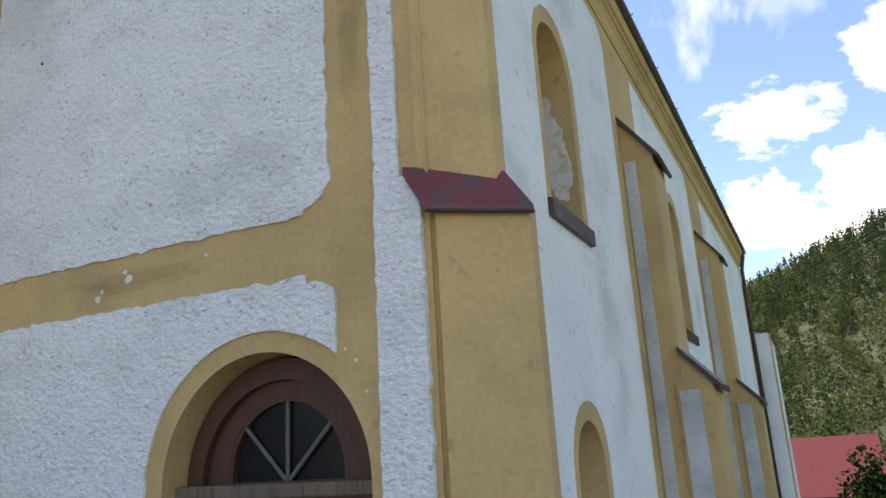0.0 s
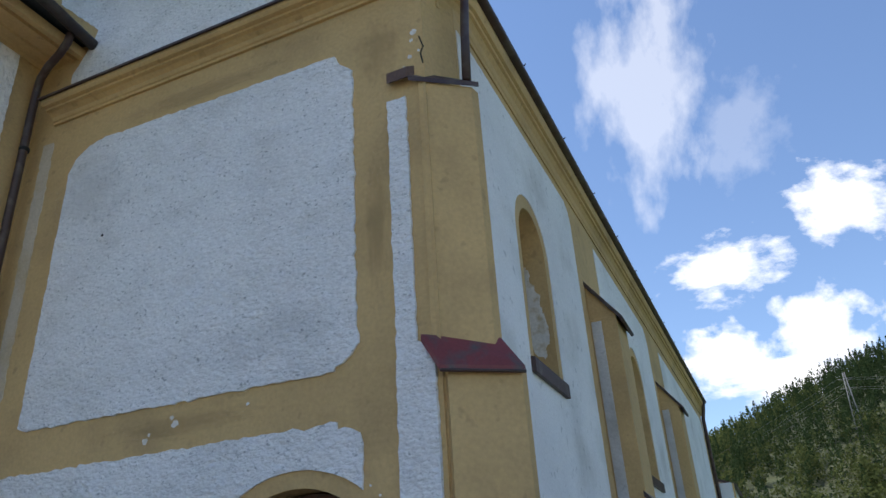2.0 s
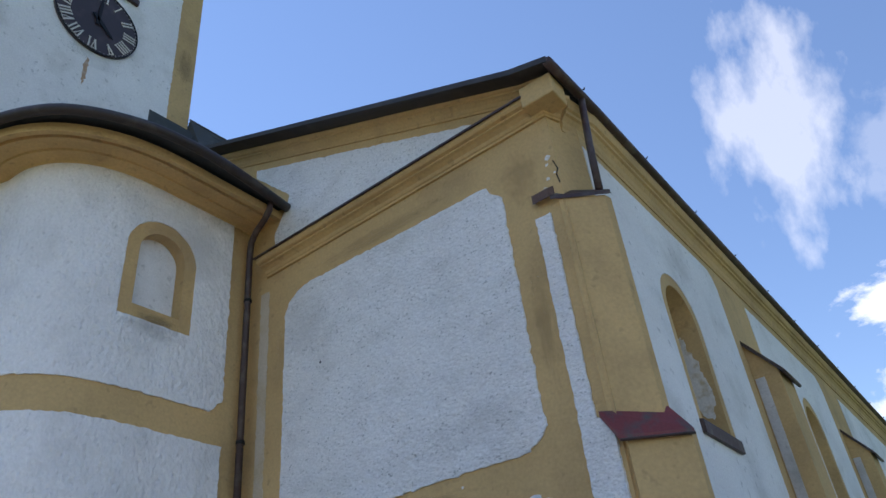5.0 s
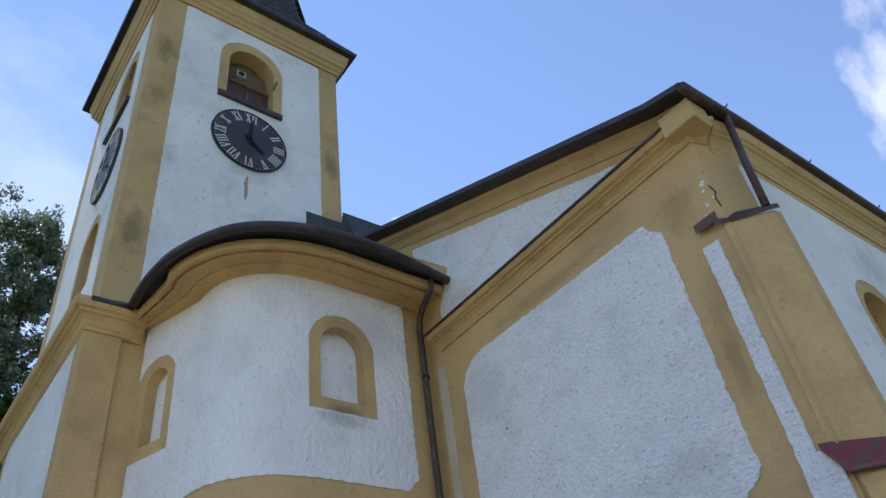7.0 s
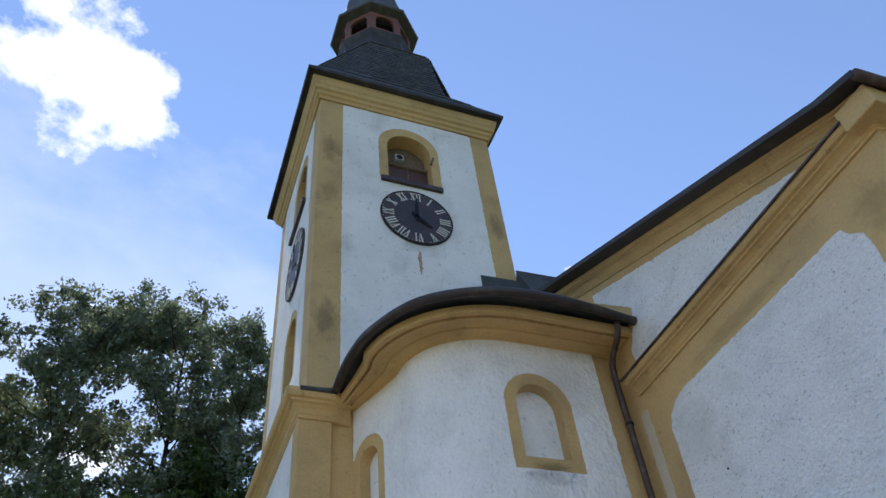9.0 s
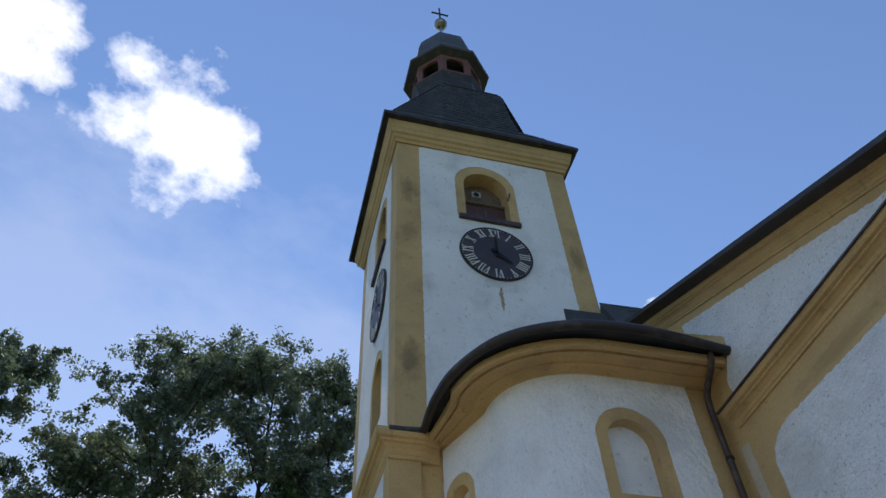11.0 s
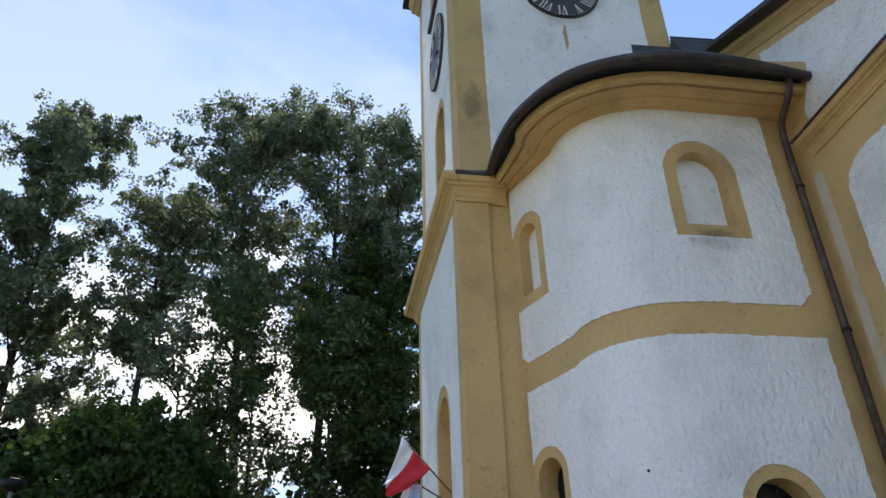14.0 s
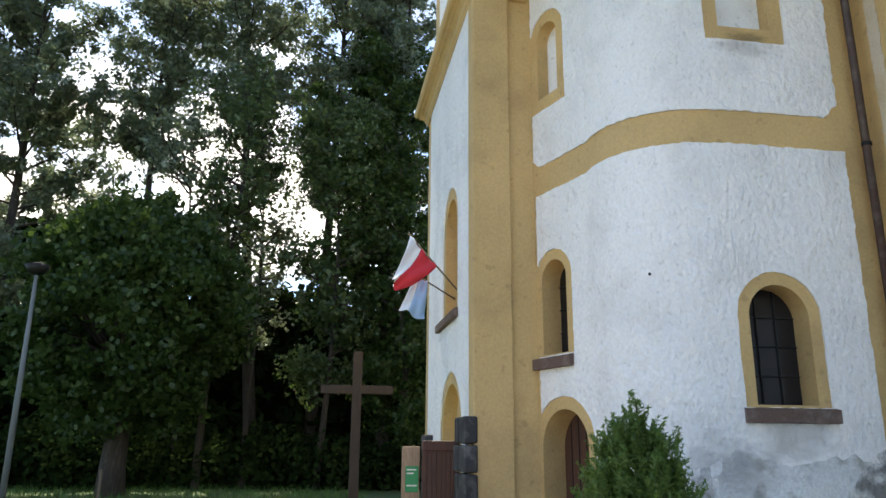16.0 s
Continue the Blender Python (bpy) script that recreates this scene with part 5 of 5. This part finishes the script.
def tall_tree(x, y, height, width, seed, leaves, bare=0.18, label="tall dark alder with an open leafy crown", size=0.098, mat=None, stem=0.3, fullest=0.45, spray=0.46, keep=1.0):
    """A slim trunk with rising limbs and twigs; leaves sit in small sprays on the twigs."""
    rng = np.random.default_rng(seed)
    t = tagged(new("tree"), label, "tree", group="tall trees behind the church")
    bm = bmesh.new()
    lean = rng.normal(0, 0.5, 2)
    spine = [Vector((x + lean[0] * k + 0.25 * math.sin(5 * k + seed), y + lean[1] * k + 0.25 * math.cos(4 * k + seed), -0.2 + height * 0.97 * k)) for k in np.linspace(0, 1, 10)]
    tube_bm(bm, spine, [stem * (1 - 0.94 * k) for k in np.linspace(0, 1, 10)], 9)
    centres = []
    n_limb = int(54 * height / 28)
    for i in range(n_limb):
        k = bare + (0.985 - bare) * ((i + rng.uniform(0, 1)) / n_limb)
        f = k * 9
        j = min(int(f), 8)
        base = spine[j].lerp(spine[j + 1], f - j)
        q = (k - bare) / (1 - bare)
        prof = min(1.0, 0.45 + 0.55 * q / fullest) if q < fullest else max(0.12, math.sqrt(max(0.0, 1 - ((q - fullest) / (1.03 - fullest)) ** 2)))
        ln = width * prof * rng.uniform(0.6, 1.12)
        az = rng.uniform(0, math.tau)
        rise = rng.uniform(0.3, 0.9)
        tip = base + Vector((math.cos(az) * ln, math.sin(az) * ln, ln * rise))
        mid = base.lerp(tip, 0.5) + Vector((0, 0, -0.07 * ln))
        tube_bm(bm, [base, mid, tip], [0.07 * (1 - k) + 0.03, 0.03, 0.010], 5, False)
        for s in np.linspace(0.3, 1.0, 7):
            p = base.lerp(mid, s * 2) if s < 0.5 else mid.lerp(tip, s * 2 - 1)
            for _ in range(2):
                d = rng.normal(0, 0.62, 3) * (0.5 + 0.6 * s)
                end = p + Vector((d[0], d[1], abs(d[2]) * 0.6))
                tube_bm(bm, [p, end], [0.012, 0.004], 3, False)
                centres.append(np.array(end))
                centres.append(np.array(p.lerp(end, 0.55)))
    part("trunk", bm, BARK, t, "dark bark trunk with limbs", smooth=True)
    centres = [c for c in centres if rng.uniform() < keep]
    per = max(4, int(leaves / len(centres)))
    pts = clumps(rng, centres, spray, per, 0.85)
    leaf_mesh("crown", pts, seed + 50, size, mat or LEAF_TALL, t, "", 0.35, 0.62)
    return t


def round_tree(x, y, z0, z1, radius, seed, leaves):
    rng = np.random.default_rng(seed)
    t = tagged(new("tree"), "dense round-crowned linden with a short trunk", "tree")
    bm = bmesh.new()
    tube_bm(bm, [(x, y, -0.2), (x + 0.05, y, 1.0), (x - 0.05, y + 0.05, 2.4), (x, y, z1 - 2.0)], [0.5, 0.40, 0.34, 0.05], 10)
    zc, h = (z0 + z1) / 2, (z1 - z0) / 2
    centres = []
    for i in range(330):
        d = rng.normal(size=3)
        d /= np.linalg.norm(d)
        k = rng.uniform(0.55, 1.0) ** 0.5
        wob = 1 + 0.13 * noise.noise(Vector(d * 2.5)) + 0.05 * rng.normal()
        p = np.array([x, y, zc]) + d * np.array([radius, radius, h]) * k * wob
        if d[2] < 0:
            p[:2] = np.array([x, y]) + (p[:2] - np.array([x, y])) * 1.06
        centres.append(p)
        if i % 8 == 0:
            tube_bm(bm, [(x, y, zc - h * 0.5), (x + (p[0] - x) * 0.5, y + (p[1] - y) * 0.5, zc - h * 0.2 + (p[2] - zc) * 0.4), tuple(p)], [0.10, 0.05, 0.015], 5, False)
    part("trunk", bm, BARK, t, "thick bark trunk with limbs", smooth=True)
    leaf_mesh("crown", clumps(rng, centres, 0.75, int(leaves / 330), 0.75), seed + 9, 0.105, LEAF_ROUND, t, "", 0.35, 0.75)


tall_tree(-31.0, -20.6, 28.3, 4.2, 11, 85000, 0.24, fullest=0.2)
tall_tree(-32.5, -15.3, 25.2, 2.7, 12, 26000, 0.58, keep=0.5)
tall_tree(-31.0, -9.6, 29.6, 4.2, 13, 42000, 0.52, keep=0.6)
tall_tree(-31.5, -6.9, 30.9, 3.6, 16, 40000, 0.42)
tall_tree(-32.0, -2.7, 30.2, 3.3, 14, 48000, 0.22)
tall_tree(-30.5, -25.6, 26.4, 4.2, 15, 68000, 0.2, fullest=0.2)
tall_tree(-29.5, -4.4, 21.0, 3.2, 19, 52000, 0.10, mat=LEAF_ROUND)
tall_tree(-36.0, 3.5, 27.0, 4.6, 18, 12000)
YOUNG = "slim young tree with a thin green crown"
tall_tree(-27.5, -10.9, 16.6, 2.3, 21, 8000, 0.5, YOUNG, 0.10, LEAF_YOUNG, 0.16, spray=0.55, keep=0.16)
tall_tree(-28.3, -12.3, 15.0, 1.9, 24, 3500, 0.5, YOUNG, 0.10, LEAF_TALL, 0.13, spray=0.5, keep=0.13)
tall_tree(-28.0, -9.2, 14.4, 2.0, 22, 5000, 0.4, YOUNG, 0.10, LEAF_TALL, 0.14, spray=0.5, keep=0.16)
tall_tree(-27.5, -6.6, 15.5, 2.5, 23, 15000, 0.22, YOUNG, 0.10, LEAF_YOUNG, 0.15, spray=0.6, keep=0.35)
tall_tree(-27.0, -3.6, 12.5, 2.4, 25, 14000, 0.15, YOUNG, 0.10, LEAF_ROUND, 0.13)
round_tree(-24.0, -13.1, 1.9, 9.7, 3.3, 31, 52000)


def shrub_bank(seed, x0, x1, y0, y1, h0, h1, n, per, size):
    """Undergrowth: sprays of leaves heaped along a bank."""
    rng = np.random.default_rng(seed)
    cs = []
    for _ in range(n):
        yy, xx = rng.uniform(y0, y1), rng.uniform(x0, x1)
        top = h0 + (h1 - h0) * (0.5 + 0.7 * noise.noise(Vector((xx * 0.15, yy * 0.3, seed))))
        cs.append((xx, yy, rng.uniform(0.1, max(0.4, top))))
    ob = leaf_mesh("undergrowth", clumps(rng, cs, 1.1, per, 0.8), seed, size, LEAF_HEDGE_SHADE, None, "", 0.5, 0.75)
    tagged(ob, "dense undergrowth below the trees, leaf colour darkened for their shade", "undergrowth", kind="stuff")


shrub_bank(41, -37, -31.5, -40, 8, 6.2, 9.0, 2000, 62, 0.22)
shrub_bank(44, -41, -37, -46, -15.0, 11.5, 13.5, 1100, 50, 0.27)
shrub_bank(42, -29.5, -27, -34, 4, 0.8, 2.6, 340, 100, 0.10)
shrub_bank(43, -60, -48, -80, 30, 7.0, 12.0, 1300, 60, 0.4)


def thuja(x, y, h, r):
    rng = np.random.default_rng(77)
    t = tagged(new("thuja"), "young green thuja shrub with a pointed ragged top", "shrub")
    tube("stem", [(x, y, -0.1), (x, y, h * 0.5), (x, y, h * 0.95)], [0.05, 0.03, 0.006], BARK, t)
    pts = []
    spires = [(0.0, 0.0, h, 0.20)] + [(r * 0.62 * math.cos(a) * rng.uniform(0.5, 1.1), r * 0.62 * math.sin(a) * rng.uniform(0.5, 1.1), h * rng.uniform(0.58, 0.92), rng.uniform(0.20, 0.30)) for a in rng.uniform(0, math.tau, 22)]
    for i in range(2600):
        sx, sy_, sh, sr = spires[int(rng.integers(0, len(spires)))]
        k = rng.uniform(0, 1) ** 0.9
        az = rng.uniform(0, math.tau)
        rr = sr * (1 - k) ** 0.6 * rng.uniform(0.5, 1.15) + 0.01
        pull = 0.55 + 0.75 * (1 - k)
        ln = rng.uniform(0.10, 0.30) * (1.1 - 0.4 * k)
        base = np.array([x + sx * pull + rr * math.cos(az), y + sy_ * pull + rr * math.sin(az), sh * k * 0.93])
        d = np.array([math.cos(az) * 0.4 + sx * 0.3, math.sin(az) * 0.4 + sy_ * 0.3, 1.0]) + rng.normal(0, 0.18, 3)
        s = rng.uniform(0, 1, size=(40, 1))
        pts.append(base + d * s * ln + rng.normal(0, 0.020, (40, 3)) * (1.15 - s))
    leaf_mesh("foliage", np.concatenate(pts), 5, 0.030, LEAF_THUJA, t, "", 0.4, 0.2)


thuja(-4.6, -3.9, 2.06, 0.68)


def grass_tufts():
    rng = np.random.default_rng(3)
    n = 16000
    x, y = rng.uniform(-30, -14, n), rng.uniform(-26, -5.2, n)
    h = rng.uniform(0.08, 0.28, n)
    verts = np.zeros((n, 3, 3))
    az = rng.uniform(0, math.tau, n)
    w = 0.012
    verts[:, 0] = np.stack([x - w * np.cos(az), y - w * np.sin(az), np.full(n, -0.02)], 1)
    verts[:, 1] = np.stack([x + w * np.cos(az), y + w * np.sin(az), np.full(n, -0.02)], 1)
    verts[:, 2] = np.stack([x + rng.normal(0, 0.05, n), y + rng.normal(0, 0.05, n), h], 1)
    me = bpy.data.meshes.new("grass")
    me.from_pydata([tuple(v) for v in verts.reshape(-1, 3)], [], [(3 * i, 3 * i + 1, 3 * i + 2) for i in range(n)])
    me.materials.append(BLADE)
    tagged(new("grass", me), "tufts of long green grass", "grass", kind="stuff")


grass_tufts()


# ---- distance ----
def hill_z(x, y):
    """A wooded ridge north of the church, rising towards the east."""
    front = max(0.0, min(1.0, (y - 150) / 320))
    crest = max(12.0, min(230.0, 75.5 + 0.36 * (x + 20)))
    return -9 + (crest + 9) * (front * front * (3 - 2 * front)) + 4.0 * noise.noise(Vector((x * 0.012, y * 0.012, 0)))


def build_hill():
    xs, ys = [-420 + 20 * i for i in range(60)], [140 + 16 * j for j in range(34)]
    n = len(ys)
    verts = [(x, y, hill_z(x, y)) for x in xs for y in ys]
    faces = [(i * n + j, (i + 1) * n + j, (i + 1) * n + j + 1, i * n + j + 1) for i in range(len(xs) - 1) for j in range(n - 1)]
    h = mesh_object("backdrop_hill", verts, faces, HILL, None, "", True)
    tagged(h, "wooded hillside beyond the church", "hill", kind="structure")
    rng = np.random.default_rng(8)
    cs, fs = [], []
    for i in range(6200):
        x, y = rng.uniform(-120, 300), 150 + 350 * rng.uniform(0, 1) ** 0.8
        z = hill_z(x, y)
        fir = noise.noise(Vector((x * 0.01, y * 0.01, 4))) + rng.normal(0, 0.25) > 0.10
        hh = rng.uniform(7, 13)
        m = 108
        k = rng.uniform(0, 1, m)
        az = rng.uniform(0, math.tau, m)
        if fir:
            rr = (1 - k) * hh * 0.2 + 0.2
            fs.append(np.stack([x + rr * np.cos(az), y + rr * np.sin(az), z + k * hh * 1.25], 1))
        else:
            d = rng.normal(size=(m, 3))
            d /= np.linalg.norm(d, axis=1)[:, None]
            cs.append(np.array([x, y, z + hh * 0.5]) + d * np.array([hh * 0.36, hh * 0.36, hh * 0.5]) * rng.uniform(0.6, 1.05, (m, 1)))
    a = leaf_mesh("far_woods", np.concatenate(cs), 1, 0.46, LEAF_FAR, None, "", 0.4, 0.8)
    tagged(a, "sunlit mixed forest on the hillside", "woods", kind="stuff")
    b = leaf_mesh("far_firs", np.concatenate(fs), 2, 0.46, LEAF_FIR, None, "", 0.4, 0.6)
    tagged(b, "dark firs on the hillside", "woods", kind="stuff")


build_hill()


def house(x, y, z, ln, wd, h, rise):
    t = tagged(new("house"), "pale rendered house with a red sheet-metal roof", "house")
    box("wall", x, x + ln, y, y + wd, z - 6, z, PALEWALL, t)
    o = 0.5
    v = [(x - o, y - o, z - 0.1), (x + ln + o, y - o, z - 0.1), (x + ln + o, y + wd / 2, z + rise), (x - o, y + wd / 2, z + rise), (x + ln + o, y + wd + o, z - 0.1), (x - o, y + wd + o, z - 0.1)]
    v += [(a, b, c - 0.12) for a, b, c in v]
    mesh_object("roof", v, [(0, 1, 2, 3), (3, 2, 4, 5), (6, 7, 8, 9), (9, 8, 10, 11), (0, 1, 7, 6), (1, 2, 8, 7), (2, 4, 10, 8), (0, 3, 9, 6), (3, 5, 11, 9), (4, 5, 11, 10)], REDROOF, t, "red sheet-metal roof")
    mesh_object("gable", [(x + ln, y, z - 0.1), (x + ln, y + wd, z - 0.1), (x + ln, y + wd / 2, z + rise - 0.25), (x + ln - 0.2, y, z - 0.1), (x + ln - 0.2, y + wd, z - 0.1), (x + ln - 0.2, y + wd / 2, z + rise - 0.25)], [(0, 1, 2), (3, 4, 5), (0, 1, 4, 3), (1, 2, 5, 4), (2, 0, 3, 5)], PALEWALL, t)


house(-6.0, 46.0, -1.4, 10.0, 7.0, 6.0, 3.2)


def bush(x, y, z, r, seed):
    rng = np.random.default_rng(seed)
    cs = [np.array([x, y, z]) + rng.normal(0, 0.45, 3) * r for _ in range(60)]
    t = tagged(new("bush"), "dark green garden bush", "bush")
    leaf_mesh("foliage", clumps(rng, cs, 0.8, 50), seed, 0.13, LEAF_HEDGE_SHADE, t)
    tube("stem", [(x, y, -6), (x, y, z)], 0.08, BARK, t)


bush(3.1, 33.0, -0.8, 1.3, 90)


def pylon(x, y, z, h):
    t = tagged(new("pylon"), "grey lattice electricity pylon on the hillside", "pylon")
    for sx in (-1, 1):
        for sy2 in (-1, 1):
            tube("leg", [(x + sx * 1.6, y + sy2 * 1.6, z - 2), (x + sx * 0.35, y + sy2 * 0.35, z + h)], 0.12, FARSTEEL, t, sides=5)
    for k in range(7):
        zz, w0, w1 = z + h * k / 7, 1.6 - 1.25 * k / 7, 1.6 - 1.25 * (k + 1) / 7
        for s in (-1, 1):
            tube("brace", [(x - w0 * s, y - w0, zz), (x + w1 * s, y - w1, z + h * (k + 1) / 7)], 0.06, FARSTEEL, t, sides=4)
    for zz in (0.75, 0.9):
        tube("arm", [(x - 3, y, z + h * zz), (x + 3, y, z + h * zz)], 0.1, FARSTEEL, t, sides=5)
    for i, (dx, zz) in enumerate(((-3, 0.75), (3, 0.75), (-3, 0.9), (3, 0.9))):
        pts = [(x + dx + 160 * k, y - 50 * k, z + h * zz + 10 * k - 14 * math.sin(math.pi * k)) for k in np.linspace(0, 1, 12)]
        pts2 = [(x + dx - 60 * k, y + 30 * k, z + h * zz - 22 * k) for k in np.linspace(0, 1, 8)]
        tube("wire", pts, 0.035, FARSTEEL, t, sides=4)
        tube("wire", pts2, 0.035, FARSTEEL, t, sides=4)


pylon(38.0, 330.0, hill_z(38.0, 330.0), 26.0)


def cloud(yaw, elev, wide, tall, seed, roll=0.0, strength=1.15, most=1.0):
    """A far cloud sheet; yaw and elevation as seen from the churchyard."""
    dist = 3000.0
    y_, e_ = radians(yaw), radians(elev)
    d = Vector((-math.sin(y_) * math.cos(e_), math.cos(y_) * math.cos(e_), math.sin(e_)))
    c = Vector((2, -6, 2)) + d * dist
    n = 12
    verts = [(-1 + 2 * i / n, -1 + 2 * j / n, 0.10 * math.cos(1.5 * (-1 + 2 * i / n)) * math.cos(1.5 * (-1 + 2 * j / n))) for i in range(n + 1) for j in range(n + 1)]
    faces = [(i * (n + 1) + j, (i + 1) * (n + 1) + j, (i + 1) * (n + 1) + j + 1, i * (n + 1) + j + 1) for i in range(n) for j in range(n)]
    ob = mesh_object("backdrop_cloud_haze", verts, faces, cloud_material(seed, strength, most), None, "", True)
    ob.matrix_world = look(c, (2, -6, 2)) @ Matrix.Rotation(radians(roll), 4, "Z") @ Matrix.Diagonal((dist * math.tan(radians(wide / 2)), dist * math.tan(radians(tall / 2)), dist * 0.05, 1))
    ob.visible_shadow = False
    tagged(ob, "glowing white sheet for cloud and bright haze", "cloud", kind="structure")


cloud(106.0, 54.2, 15, 13, 1, 10, 1.25)
cloud(127.0, 54.0, 13, 12, 2, 0, 1.15)
cloud(-0.2, 21.6, 10.5, 6, 3, 0, 1.1)
cloud(-9.6, 24.0, 10, 6.5, 4, 20, 1.1)
cloud(1.2, 15.2, 8, 6.5, 5, 0, 1.1)
cloud(-5.6, 16.2, 8.5, 8, 17, 0, 1.1)
cloud(-3.0, 13.2, 15, 4.5, 18, 0, 1.1)
cloud(-15.0, 17.5, 11, 8, 6, 0, 1.1)
cloud(3.0, 35.5, 11, 21, 7, 8, 1.0, 0.42)
cloud(-4.0, 31.0, 8, 10, 14, 30, 1.0, 0.18)
cloud(101.0, 21.0, 30, 22, 8, 0, 1.3)
cloud(90.0, 17.0, 26, 16, 11, 0, 1.2)
cloud(116.0, 17.0, 26, 16, 12, 0, 1.2)
# no cloud: a wide faint glowing veil that paints bright haze into the sky
cloud(108.0, 36.0, 70, 44, 21, 0, 1.0, 0.20)
cloud(51.0, 40.6, 5, 3.6, 9, 0, 1.1)
